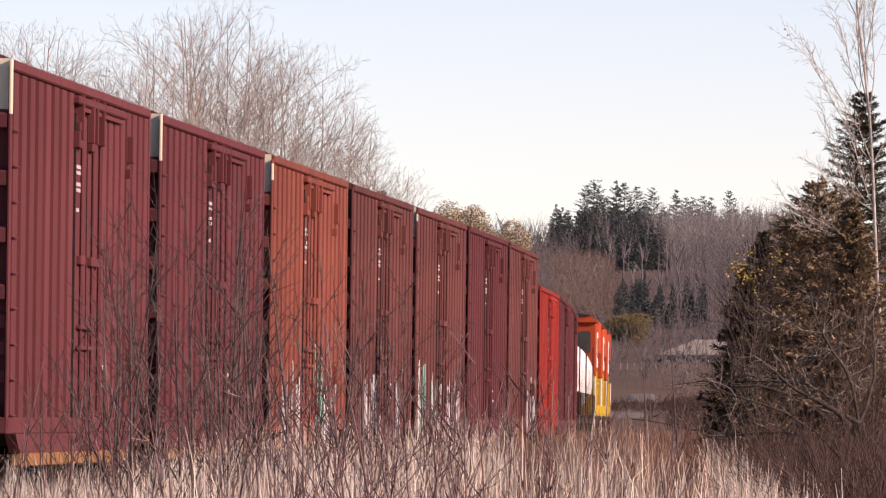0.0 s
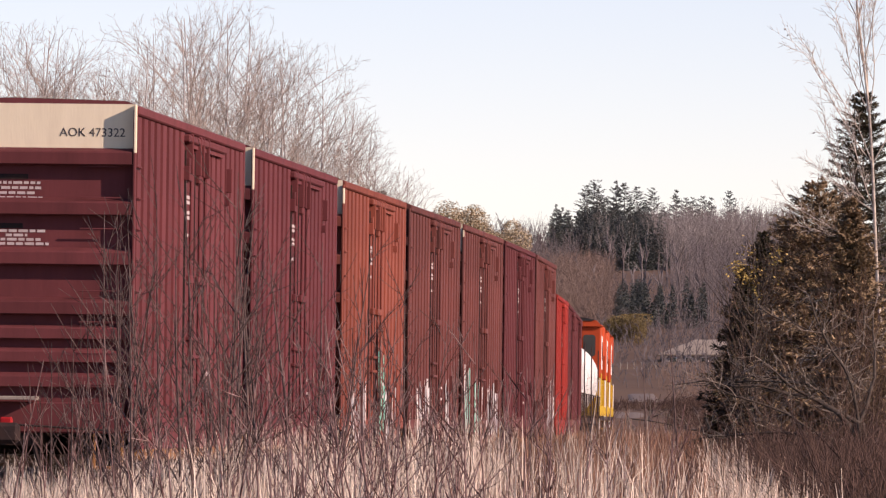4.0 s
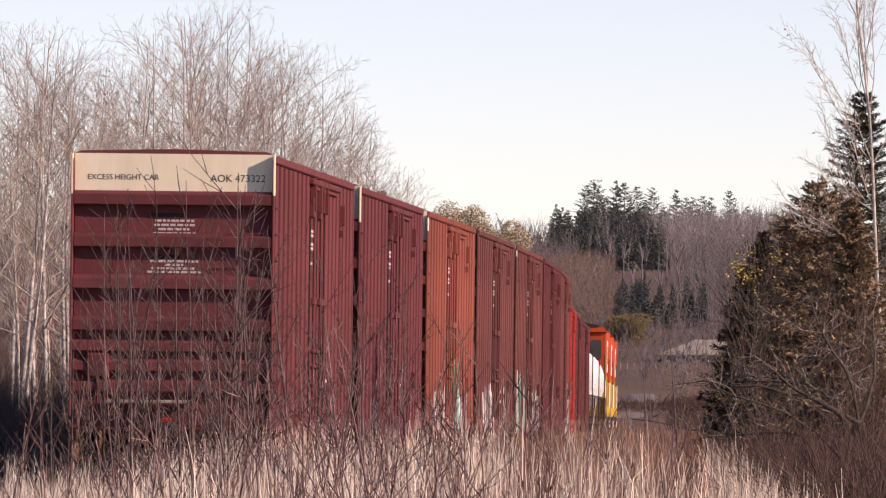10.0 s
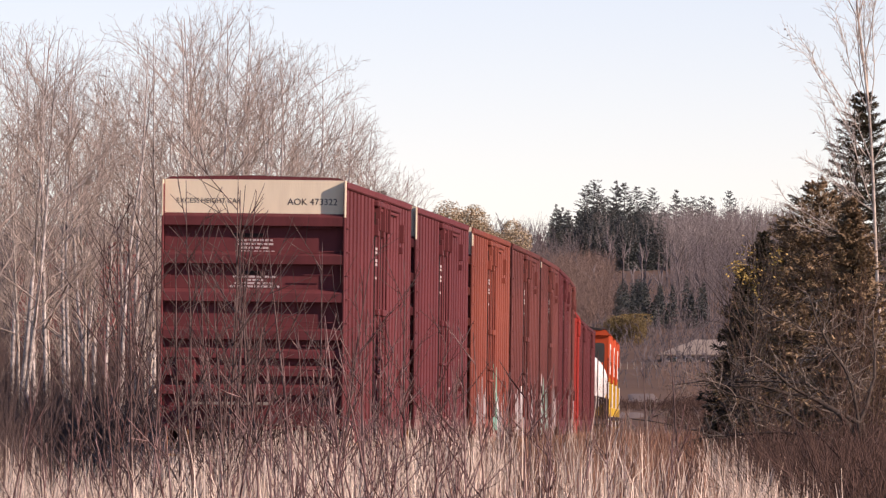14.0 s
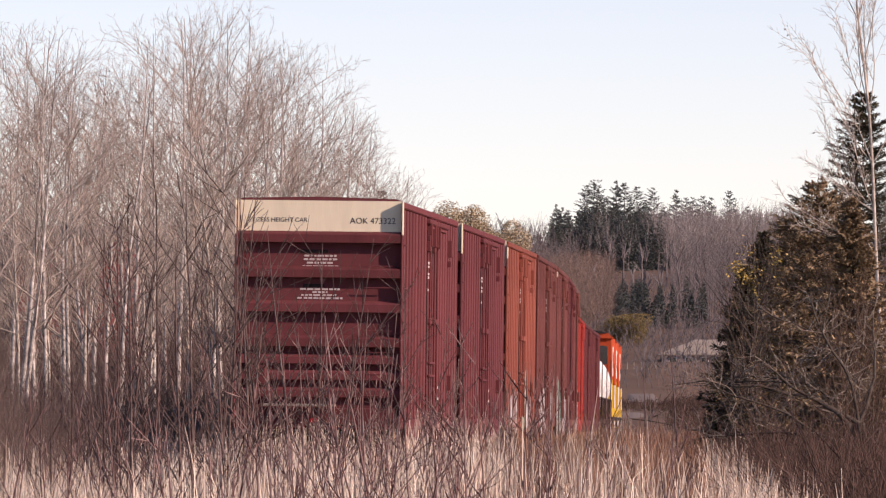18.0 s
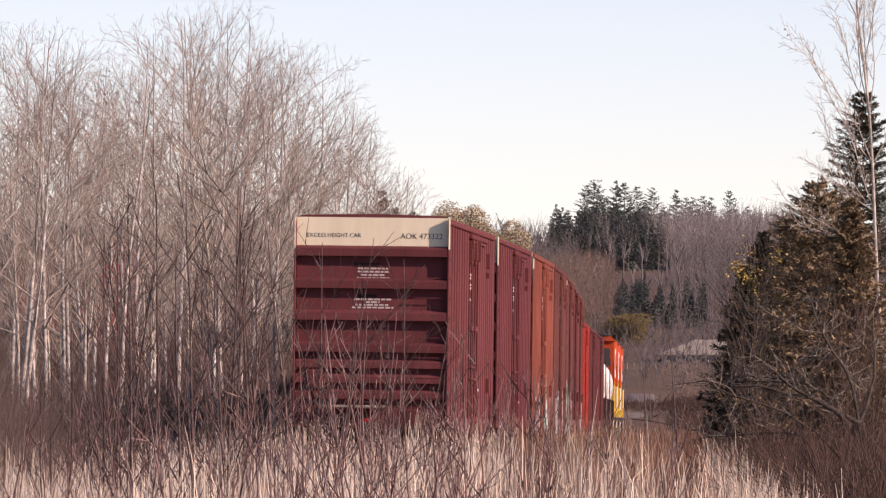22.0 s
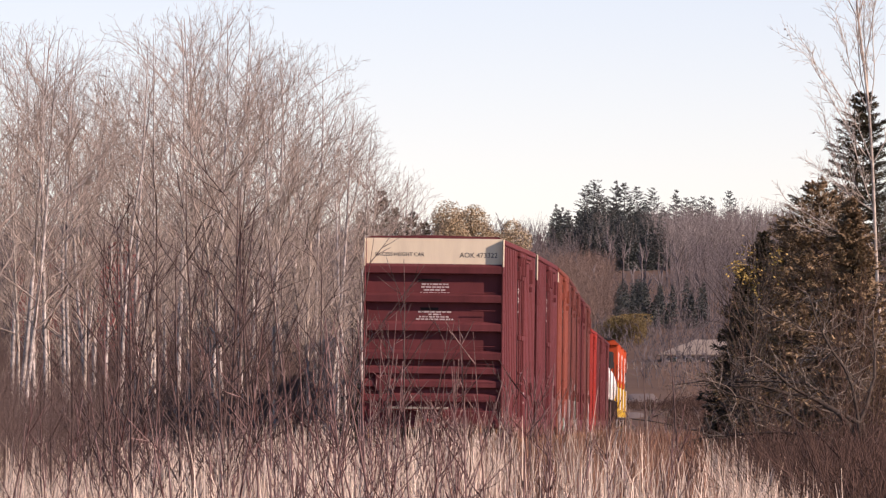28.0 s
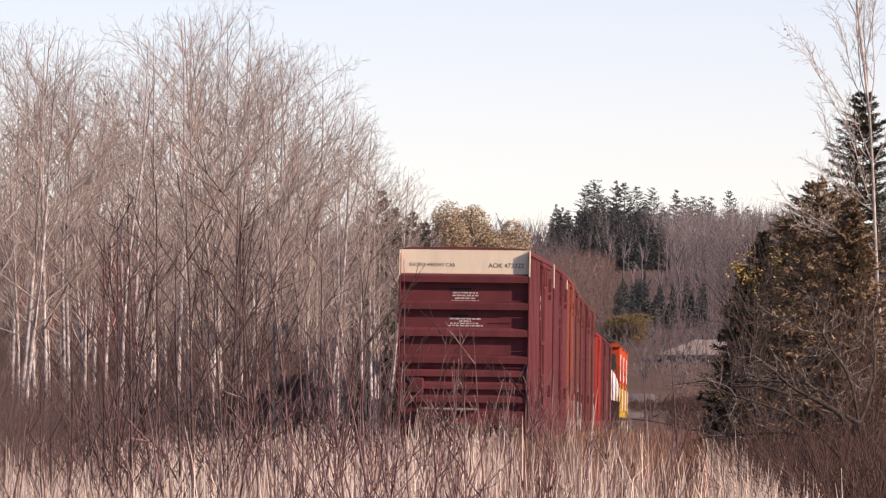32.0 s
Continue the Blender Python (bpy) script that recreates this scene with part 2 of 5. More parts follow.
def build_ground():
    xs = sorted({*np.arange(-60, 61, 4.0), *np.arange(-300, 301, 30.0), *np.arange(-3000, 3001, 300.0)})
    ys = sorted({*np.arange(-80, 450, 6.0), *np.arange(450, 1800, 25.0), *np.arange(1800, 4600, 300.0)})
    verts = np.array([(x, y, ground_z(x, y)) for y in ys for x in xs])
    n = len(xs)
    i = np.arange(len(ys) - 1)[:, None] * n + np.arange(n - 1)[None, :]
    i = i.ravel()
    me = mesh_np("ground", verts, np.stack([i, i + 1, i + n + 1, i + n], 1), GROUND)
    for p in me.polygons:
        p.use_smooth = True
    tagged(link("ground", me, GROUND), "dry autumn field rising to distant wooded hills", "ground", kind="structure")


build_ground()


def ribbon(name, offsets, s0, s1, step, mat):
    """A strip swept along the line: offsets are (sideways, up from rail top) in order."""
    ss = np.arange(s0, s1 + step, step)
    verts = []
    for s in ss:
        x, y = line(s)
        h = float(np.interp(s, LINE_S, LINE_H))
        for u, w in offsets:
            verts.append((x + u * math.cos(h), y - u * math.sin(h), rail_z(s) + w))
    k = len(offsets)
    i = (np.arange(len(ss) - 1)[:, None] * k + np.arange(k)[None, :]).ravel()
    j = (np.arange(len(ss) - 1)[:, None] * k + (np.arange(k)[None, :] + 1) % k).ravel()
    return mesh_np(name, np.array(verts), np.stack([i, i + k, j + k, j], 1), mat)


def build_line():
    bed = ribbon("ballast", [(-3.4, -0.95), (-1.9, -0.24), (1.9, -0.24), (3.4, -0.95)], -130, 540, 4.0, BALLAST)
    tagged(link("ballast_bed", bed, BALLAST), "grey crushed stone bed under the rails", "ballast", kind="structure")
    track = tagged(new("railway_track"), "rusty single railway track on timber ties", "track", kind="structure")
    for side in (-0.755, 0.755):
        prof = [(side - 0.07, -0.17), (side - 0.07, -0.15), (side - 0.012, -0.13), (side - 0.012, -0.045), (side - 0.037, -0.035), (side - 0.037, 0.0),
                (side + 0.037, 0.0), (side + 0.037, -0.035), (side + 0.012, -0.045), (side + 0.012, -0.13), (side + 0.07, -0.15), (side + 0.07, -0.17)]
        link("rail", ribbon("rail", prof, -130, 540, 3.0, STEEL), STEEL, track)
    bm = block(-1.3, 1.3, -0.115, 0.115, -0.36, -0.175, 0.012)
    me = bpy.data.meshes.new("tie")
    bm.to_mesh(me)
    bm.free()
    for k in range(300):
        s = -30 + k * 0.55
        x, y = line(s)
        h = math.degrees(float(np.interp(s, LINE_S, LINE_H)))
        link("tie", me, TIE, track, "", pose(x, y, rail_z(s), 0, 0, -h + random.uniform(-0.8, 0.8)))
    bm = bmesh.new()
    for k in range(520):
        s = 135.2 + k * 0.66
        x, y = line(s)
        box(bm, x - 1.3, x + 1.3, y - 0.115, y + 0.115, rail_z(s) - 0.36, rail_z(s) - 0.175)
    tagged(part("far_ties", bm, TIE, track), "timber ties", kind="stuff")


build_line()


# ---- the train ----
# the last wagon's rear end along the line, second by second
RUN = ((0.0, -6.75), (3.0, 4.01), (6.0, 14.62), (9.0, 25.42), (12.0, 36.13), (14.0, 43.32), (17.0, 53.93), (20.0, 64.15),
       (23.0, 74.27), (25.0, 80.97), (28.0, 91.02), (30.0, 97.7), (32.0, 104.1))
RUN_T, RUN_S = [r[0] for r in RUN], [r[1] for r in RUN]
MOVING = []   # (thing, distance ahead of the train's rear, length, bogie centre from the end)
WHEELS = []   # (wheelset, place in its wagon, radius)


def wagon_pose(s, length, inset):
    a, b = line(s + inset), line(s + length - inset)
    d = Vector((b[0] - a[0], b[1] - a[1]))
    d.normalize()
    h = math.degrees(math.atan2(d.x, d.y))
    return pose(a[0] - d.x * inset, a[1] - d.y * inset, rail_z(s + length / 2), 0, 0.72, -h)


@lru_cache(None)
def wheelset_mesh(r):
    bm = bmesh.new()
    rod(bm, (-1.05, 0, 0), (1.05, 0, 0), 0.085, 10)
    for side in (-1, 1):
        rod(bm, (side * 0.70, 0, 0), (side * 0.83, 0, 0), r, 28)
        rod(bm, (side * 0.665, 0, 0), (side * 0.70, 0, 0), r + 0.028, 28)
        rod(bm, (side * 0.83, 0, 0), (side * 0.87, 0, 0), r * 0.42, 16)
        for k in range(5):
            a = k * 2 * math.pi / 5
            rod(bm, (side * 0.83, r * 0.66 * math.cos(a), r * 0.66 * math.sin(a)), (side * 0.842, r * 0.66 * math.cos(a), r * 0.66 * math.sin(a)), r * 0.13, 8)
    me = bpy.data.meshes.new("wheelset")
    bm.to_mesh(me)
    bm.free()
    return me


@lru_cache(None)
def side_frame_mesh():
    prof = [(-1.25, 0.36), (-1.25, 0.62), (-0.75, 0.66), (-0.40, 0.80), (0.40, 0.80), (0.75, 0.66), (1.25, 0.62), (1.25, 0.36), (0.95, 0.34),
            (0.55, 0.22), (-0.55, 0.22), (-0.95, 0.34)]
    bm = extrude_profile(prof, "x", -0.06, 0.06)
    for y in (-0.87, 0.87):
        rod(bm, (-0.10, y, 0.47), (0.10, y, 0.47), 0.12, 12)
    for y in (-0.18, 0.0, 0.18):
        rod(bm, (0.08, y, 0.30), (0.08, y, 0.62), 0.07, 8)
    me = bpy.data.meshes.new("bogie_side_frame")
    bm.to_mesh(me)
    bm.free()
    return me


@lru_cache(None)
def bolster_mesh():
    bm = block(-1.0, 1.0, -0.2, 0.2, 0.45, 0.78, 0.03)
    me = bpy.data.meshes.new("bolster")
    bm.to_mesh(me)
    bm.free()
    return me


def bogie(parent, y, r=0.457, base=0.89):
    for side in (-1, 1):
        link("bogie_side_frame", side_frame_mesh(), UNDER, parent, "", pose(side * 1.0, y, 0, 0, 0, 0 if side > 0 else 180))
    link("bolster", bolster_mesh(), UNDER, parent, "", pose(0, y, 0))
    for dy in (-base, base):
        w = link("wheelset", wheelset_mesh(r), STEEL, parent, "", pose(0, y + dy, r))
        WHEELS.append((w, (0, y + dy, r), r))


def coupler(parent, y, d):
    bm = block(-0.09, 0.09, min(y, y + d * 0.75), max(y, y + d * 0.75), 0.72, 0.90, 0.02)
    box(bm, -0.17, 0.17, min(y + d * 0.55, y + d * 0.85), max(y + d * 0.55, y + d * 0.85), 0.68, 0.95, 0.05)
    part("coupler", bm, UNDER, parent)


@lru_cache(None)
def post_mesh(mat, z0, z1, w, depth):
    prof = [(-w / 2, 0.0), (-w * 0.485, depth), (w * 0.485, depth), (w / 2, 0.0)]
    bm = extrude_profile([(v, u) for u, v in prof], "z", z0, z1)
    me = bpy.data.meshes.new("side_post")
    bm.to_mesh(me)
    bm.free()
    return me


@lru_cache(None)
def end_rib_mesh(mat, half, h, depth):
    prof = [(0.0, h * 0.85), (-depth * 0.9, h * 0.56), (-depth, h * 0.44), (-depth, -h * 0.44), (-depth * 0.93, -h / 2), (0.0, -h / 2)]
    bm = extrude_profile(prof, "x", -half, half)
    me = bpy.data.meshes.new("end_rib")
    bm.to_mesh(me)
    bm.free()
    return me


@lru_cache(None)
def side_rung_mesh(mat):
    bm = rod(bmesh.new(), (0.085, 0.18, 0), (0.085, 0.66, 0), 0.009, 5)
    rod(bm, (-0.02, 0.18, 0), (0.085, 0.18, 0), 0.009, 5)
    rod(bm, (-0.02, 0.66, 0), (0.085, 0.66, 0), 0.009, 5)
    me = bpy.data.meshes.new("rung")
    bm.to_mesh(me)
    bm.free()
    return me


@lru_cache(None)
def end_rung_mesh(mat):
    bm = rod(bmesh.new(), (0.85, 0.05, 0), (1.37, 0.05, 0), 0.011, 5)
    me = bpy.data.meshes.new("end_rung")
    bm.to_mesh(me)
    bm.free()
    return me


def spray(parent, x, y0, y1, z0, z1, mats, n, seed):
    """Spray-painted shapes low on the side: tall leaning strokes and rings, a few millimetres proud."""
    rng = random.Random(seed)
    for k in range(n):
        y = y0 + (y1 - y0) * (k + rng.uniform(0.1, 0.6)) / n
        w = (y1 - y0) / n * rng.uniform(0.5, 0.95)
        zb, zt = z0 + rng.uniform(0, 0.25), z1 - rng.uniform(0, 0.45)
        lean = rng.uniform(-0.25, 0.25)
        bm = bmesh.new()
        pts = []
        m = 9
        for i in range(m):
            f = i / (m - 1)
            pts.append((y + lean * f + 0.10 * math.sin(5 * f + k), zb + (zt - zb) * f))
        for i in range(m):
            f = 1 - i / (m - 1)
            pts.append((y + w * (0.55 + 0.45 * math.sin(3.1 * f + k)) + lean * f, zb + (zt - zb) * f))
        vs = [bm.verts.new((x, u, v)) for u, v in pts]
        bm.faces.new(vs)
        bmesh.ops.triangulate(bm, faces=bm.faces)
        part("graffiti_stroke", bm, mats[k % len(mats)], parent)


def boxcar(label, L, paint_side, paint_end, posts=8, marker=0.65, marker_top=0.03, roof=5.10, door_at=6.95, door_w=3.1, smooth=False, panel=WHITE_PAINT, end_text=False, sprays=(), seed=1):
    """A tall box wagon; rear end at y = 0, rail top at z = 0. Returns the empty that carries it."""
    rng = random.Random(seed)
    car = tagged(new("boxcar"), label, "boxcar", "wagons of the train")
    zs = 0.98
    eave = roof - 0.02
    # walls
    for side in (-1, 1):
        a, b = sorted((side * 1.41, side * (1.512 if not smooth else 1.538)))
        part("side_wall", block(a, b, 0.16, L - 0.16, zs, eave - 0.05), paint_side, car)
        a, b = sorted((side * 1.42, side * 1.580))
        part("top_plate", block(a, b, 0.16, L - 0.16, eave - 0.155, eave - 0.035, 0.02), paint_side, car)
        a, b = sorted((side * 1.40, side * 1.56))
        part("side_sill", block(a, b, 0.0, L, zs - 0.14, zs + 0.05, 0.015), paint_side, car)
        a, b = sorted((side * 1.42, side * 1.545))
        part("drop_sill", extrude_profile([(1.0, zs - 0.14), (1.5, 0.62), (L - 1.5, 0.62), (L - 1.0, zs - 0.14)], "x", a, b), paint_side, car)
        a, b = sorted((side * 1.43, side * 1.548))
        part("sill_stripe", block(a, b, 1.6, L - 1.6, 0.47, 0.617, 0.01), SILL_YELLOW, car, "ochre reflective stripe along the lower sill")
        for y in (0.0, L - 0.155):
            a, b = sorted((side * 1.528, side * 1.56))
            part("corner_post", block(a, b, y, y + 0.155, zs - 0.1, eave - 0.10, 0.008), paint_side, car)
        if marker:
            a, b = sorted((side * 1.535, side * 1.564))
            part("corner_marker", block(a, b, -0.004, 0.153, eave - marker, eave - marker_top, 0.006), panel, car, "cream-white corner band")
        # upright posts on both sides of the door
        me = post_mesh(paint_side, zs, eave - 0.17, 0.50 if not smooth else 0.30, 0.046 if not smooth else 0.022)
        spans = ((0.14, door_at), (door_at + door_w, L - 0.14))
        for lo, hi in spans:
            n = posts
            for k in range(n):
                y = lo + (hi - lo) * (k + 0.5) / n
                link("side_post", me, paint_side, car, "", pose(side * (1.510 if not smooth else 1.536), y, 0, 0, 0, 0 if side > 0 else 180))
        # plug door with its rods, bars and overhead track
        x0, x1 = 1.53, 1.556
        a, b = sorted((side * x0, side * x1))
        door = part("plug_door", block(a, b, door_at + 0.05, door_at + door_w * 0.44, zs + 0.05, eave - 0.40, 0.02), paint_side, car, "flat plug door with locking rods")
        part("plug_door", block(a, b, door_at + door_w * 0.46, door_at + door_w - 0.05, zs + 0.05, eave - 0.40, 0.02), paint_side, car, "flat plug door leaf")
        # black strips that draw in the shade of the gaps beside the door leaf
        for y in (door_at - 0.02, door_at + door_w * 0.43):
            part("door_seam", block(*sorted((side * 1.50, side * 1.568)), y, y + 0.035, zs + 0.05, eave - 0.40), UNDER, car, "dark strip for the shaded gap at the door's edge")
        for f in (0.20, 0.62, 0.88):
            y = door_at + door_w * f
            part("locking_rod", rod(bmesh.new(), (side * 1.578, y, zs + 0.1), (side * 1.578, y, eave - 0.36), 0.020, 6), paint_side, door)
        for zf, f, w in ((0.46, 0.10, 0.16), (0.46, 0.50, 0.34), (0.27, 0.10, 0.5), (0.21, 0.10, 0.5), (0.80, 0.0, 0.14), (0.80, 0.48, 0.12), (0.85, 0.0, 0.10)):
            z = zs + (eave - zs) * zf
            a, b = sorted((side * 1.55, side * 1.615))
            part("door_latch", block(a, b, door_at + door_w * f, door_at + door_w * (f + w), z, z + (0.11 if w < 0.45 else 0.05), 0.01), paint_side, door)
        t1 = min(L - 0.6, door_at + door_w * 1.75)
        a, b = sorted((side * 1.40, side * 1.64))
        part("door_track", block(a, b, door_at - 0.25, t1, eave - 0.30, eave - 0.20, 0.02), paint_side, car, "overhead door track housing")
        part("track_rail", block(*sorted((side * 1.45, side * 1.60)), door_at + 0.4, t1 - 0.1, eave - 0.36, eave - 0.302), paint_end, car, "dark rail under the track housing")
        for f in (0.06, 0.45, 0.60, 0.85):
            y = door_at + door_w * f
            part("door_hanger", block(*sorted((side * 1.50, side * 1.645)), y, y + 0.06, eave - 0.72, eave - 0.18, 0.01), paint_side, car)
        for y, z, w, h in ((L - 3.0, eave - 0.82, 0.16, 0.34), (L - 3.3, eave - 1.02, 0.08, 0.12), (door_at - 0.22, eave - 0.82, 0.12, 0.20), (L - 2.9, 1.60, 0.12, 0.30))[:4 if roof > 5 else 0]:
            a, b = sorted((side * 1.52, side * 1.635))
            part("bracket_box", block(a, b, y, y + w, z, z + h, 0.008), paint_side, car, "")
        # stencilled lines that cannot be read
        for z, w in ((eave - 1.06, 0.62), (eave - 1.13, 0.55), (eave - 1.27, 0.60), (eave - 1.34, 0.50), (eave - 1.58, 0.30)):
            a, b = sorted((side * 1.557, side * 1.563))
            part("stencil_line", block(a, b, door_at + 0.15, door_at + 0.15 + w, z, z + 0.045), STENCIL, car)
        for z in (1.4, 1.62):
            a, b = sorted((side * 1.557, side * 1.563))
            part("stencil_line", block(a, b, door_at + 3.4, door_at + 3.4 + rng.uniform(0.2, 0.5), z, z + 0.05), STENCIL, car)
        # ladder of rungs by the corner
        for k in range(9):
            link("rung", side_rung_mesh(paint_side), paint_side, car, "", pose(side * 1.50, 0, 1.05 + 0.40 * k, 0, 0, 0) @ Matrix.Diagonal((side, 1, 1, 1)))
        for sp in sprays:
            y0, y1, z0, z1, mats, n, sd = sp
            spray(car, side * 1.562, y0, y1, z0, z1 + 0.25, mats, 2 * n, sd)
    # roof: shallow ridge with ribs
    bm = extrude_profile([(-1.545, eave - 0.06), (-1.545, eave - 0.03), (-1.42, eave + 0.018), (0, eave + 0.05), (1.42, eave + 0.018), (1.545, eave - 0.03), (1.545, eave - 0.06)], "y", 0.16, L - 0.16)
    for k in range(int(L / 1.0)):
        y = 0.5 + k
        for side in (-1, 1):
            rod(bm, (side * 1.2, y, eave + 0.012), (0, y, eave + 0.03), 0.02, 4)
    part("roof", bm, paint_side, car)
    for y in (0.168, L - 0.264):
        bm = extrude_profile([(-1.55, eave - 0.14), (-1.55, eave - 0.035), (-1.43, eave + 0.022), (0, eave + 0.055), (1.43, eave + 0.022), (1.55, eave - 0.035), (1.55, eave - 0.14)], "y", y, y + 0.096)
        part("roof_end_cap", bm, GALVANISED if marker else paint_end, car, "grey galvanised roof end cap" if marker else "")
    # ends: recessed corrugated wall between the corner posts
    for end in (0, 1):
        turn = Matrix.Identity(4) if end == 0 else pose(0, L, 0, 0, 0, 180)
        e = part("end_wall", block(-1.527, 1.527, 0.17, 0.23, zs - 0.1, eave - 0.06), paint_end, car, at=turn)
        part("end_top", block(-1.522, 1.522, 0.158, 0.172, eave - 0.64, eave - 0.02), panel if marker else paint_end, car, "cream-white upper end panel" if marker else "", at=turn)
        me = end_rib_mesh(paint_end, 1.515, 0.165, 0.168)
        for z in (eave - 0.725, eave - 1.372, eave - 2.012, eave - 2.652):
            link("end_rib", me, paint_end, car, "", turn @ pose(0, 0.172, z))
        me = end_rib_mesh(paint_end, 1.515, 0.14, 0.12)
        for z in (eave - 2.98, eave - 3.28, eave - 3.60):
            link("end_rib", me, paint_end, car, "", turn @ pose(0, 0.172, z))
        part("end_sill", block(-1.46, 1.46, 0.03, 0.18, zs - 0.16, zs + 0.24, 0.02), paint_end, car, at=turn)
        part("crossover_step", block(-1.0, 0.35, -0.28, 0.06, zs + 0.26, zs + 0.31, 0.008), ROOF_METAL, car, "grey crossover step", at=turn)
        bm = bmesh.new()
        box(bm, -1.30, -0.95, 0.02, 0.14, 1.62, 2.0, 0.03)
        rod(bm, (-1.12, 0.02, 1.2), (-1.12, 0.05, 1.7), 0.02, 6)
        part("hand_brake", bm, paint_end, car, at=turn)
        for k in range(9):
            link("end_rung", end_rung_mesh(paint_end), paint_end, car, "", turn @ pose(0, 0, 1.05 + 0.40 * k))
        for x in (-1.25, 1.25):
            bm = bmesh.new()
            rod(bm, (x - 0.18, 0.06, zs - 0.1), (x - 0.18, 0.06, 0.38), 0.02, 5)
            rod(bm, (x + 0.18, 0.06, zs - 0.1), (x + 0.18, 0.06, 0.38), 0.02, 5)
            rod(bm, (x - 0.18, 0.06, 0.38), (x + 0.18, 0.06, 0.38), 0.025, 5)
            part("sill_step", bm, SILL_YELLOW, car, at=turn)
        if end_text and end == 0:
            for x, z, size, words in ((-1.33, 0.42, 0.118, ("EXCESS", "HEIGHT", "CAR")), (0.56, 0.44, 0.158, ("AOK", "473322"))):
                for word in words:
                    ob = lettering(word, size, INK, car, pose(x, 0.154, eave - z, 90))
                    x += max(v.co.x for v in ob.data.vertices) + 0.26 * size
            for z, w in ((-1.06, 0.60), (-1.125, 0.62), (-1.19, 0.50), (-1.255, 0.66), (-1.68, 0.74), (-1.735, 0.28), (-1.79, 0.70), (-1.845, 0.84)):
                y = 0.166
                x = -w / 2 + 0.02
                while x < w / 2:
                    ww = rng.uniform(0.04, 0.13)
                    part("stencil_line", block(x, min(x + ww, w / 2 + 0.02), y - 0.002, y, eave + z, eave + z + 0.034), STENCIL, car)
                    x += ww + 0.022
            part("end_plate", block(-0.36, 0.16, 0.155, 0.17, eave - 0.995, eave - 0.93), UNDER, car, "small dark plate on the end wall")
            part("end_plate", block(-0.30, 0.10, 0.155, 0.17, eave - 1.63, eave - 1.565), UNDER, car, "small dark plate on the end wall")
            bm = block(-0.10, 0.06, -0.42, -0.30, 0.78, 1.02, 0.02)
            part("tail_marker", bm, RED_LAMP, car, "red end-of-train marker on the coupler")
            part("brake_hose", rod(bmesh.new(), (0.3, -0.25, 0.75), (0.42, -0.3, 0.35), 0.03, 6), UNDER, car)
        part("uncoupling_lever", rod(bmesh.new(), (0.1, -0.08, 0.92), (1.3, -0.04, 0.86), 0.016, 5), UNDER, car, at=turn)
        coupler(car, 0.05 if end == 0 else L - 0.05, -0.75 if end == 0 else 0.75)
    part("underframe", block(-0.35, 0.35, 0.1, L - 0.1, 0.66, 0.98), UNDER, car)
    part("floor", block(-1.42, 1.42, 0.1, L - 0.1, zs, zs + 0.08), UNDER, car)
    for y in (2.35, L - 2.35):
        bogie(car, y)
    return car


def place(thing, ahead, length, inset=2.35):
    thing.matrix_basis = wagon_pose(RUN_S[0] + ahead, length, inset)
    MOVING.append((thing, ahead, length, inset))


def build_boxcars():
    a = boxcar("maroon tall boxcar with ribbed sides and cream end panel", 16.25, MAROON, MAROON, end_text=True, seed=3)
    place(a, 0.0, 16.25)
    b = boxcar("maroon tall boxcar with ribbed sides and cream end panel", 16.25, MAROON_DARK, MAROON_DARK, seed=4)
    place(b, 17.7, 16.25)
    y = 35.4
    W, G, B = WHITE_SPRAY, GREEN_SPRAY, BLUE_SPRAY
    kinds = (("faded orange-red boxcar with graffiti along its foot", ORANGE_RED, 0.42, False, ((2.0, 5.5, 0.5, 1.75, (B, W, B), 4, 5), (8.4, 10.2, 0.6, 2.1, (G, G, W), 1, 6), (10.5, 13.0, 0.5, 1.6, (W, B), 3, 8))),
             ("rust-streaked red boxcar with white graffiti", RUSTY_RED, 0.0, False, ((2.5, 7.0, 0.5, 1.75, (W, B, W), 4, 9), (11.0, 12.4, 0.5, 1.6, (B, W), 2, 1))),
             ("rust-streaked red boxcar with green and white graffiti", RUSTY_RED, 0.3, False, ((0.5, 3.0, 0.5, 1.95, (W, G), 3, 2), (4.5, 7.5, 0.5, 1.8, (G, W), 3, 3), (9.0, 13.5, 0.5, 1.8, (W, B), 4, 4))),
             ("wine-red boxcar with smoother panelled sides", WINE, 0.0, True, ()),
             ("rust-streaked red boxcar with pale graffiti strokes", RUSTY_RED, 0.0, False, ((9.0, 14.5, 0.4, 1.8, (B, W, W), 4, 12),)))
    for k, (label, mat, mark, smooth, sprays) in enumerate(kinds):
        c = boxcar(label, 15.2, mat, mat, posts=7, marker=mark, marker_top=0.16, door_at=6.1, door_w=3.0, smooth=smooth, sprays=sprays, seed=20 + k, panel=WHITE_PAINT)
        place(c, y, 15.2)
        y += 16.31
    for label, mat, start, ln in (("bright red lower boxcar with white stencils", BRIGHT_RED, 117.7, 16.5), ("dark wine-red lower boxcar with white stencils", WINE, 135.2, 20.6),
                                  ("dark wine-red lower boxcar with white stencils", WINE, 156.9, 20.6)):
        c = boxcar(label, ln, mat, mat, posts=9, marker=0.0, roof=4.38, door_at=ln * 0.41, door_w=3.0, smooth=True, seed=40)
        place(c, start, ln)


build_boxcars()


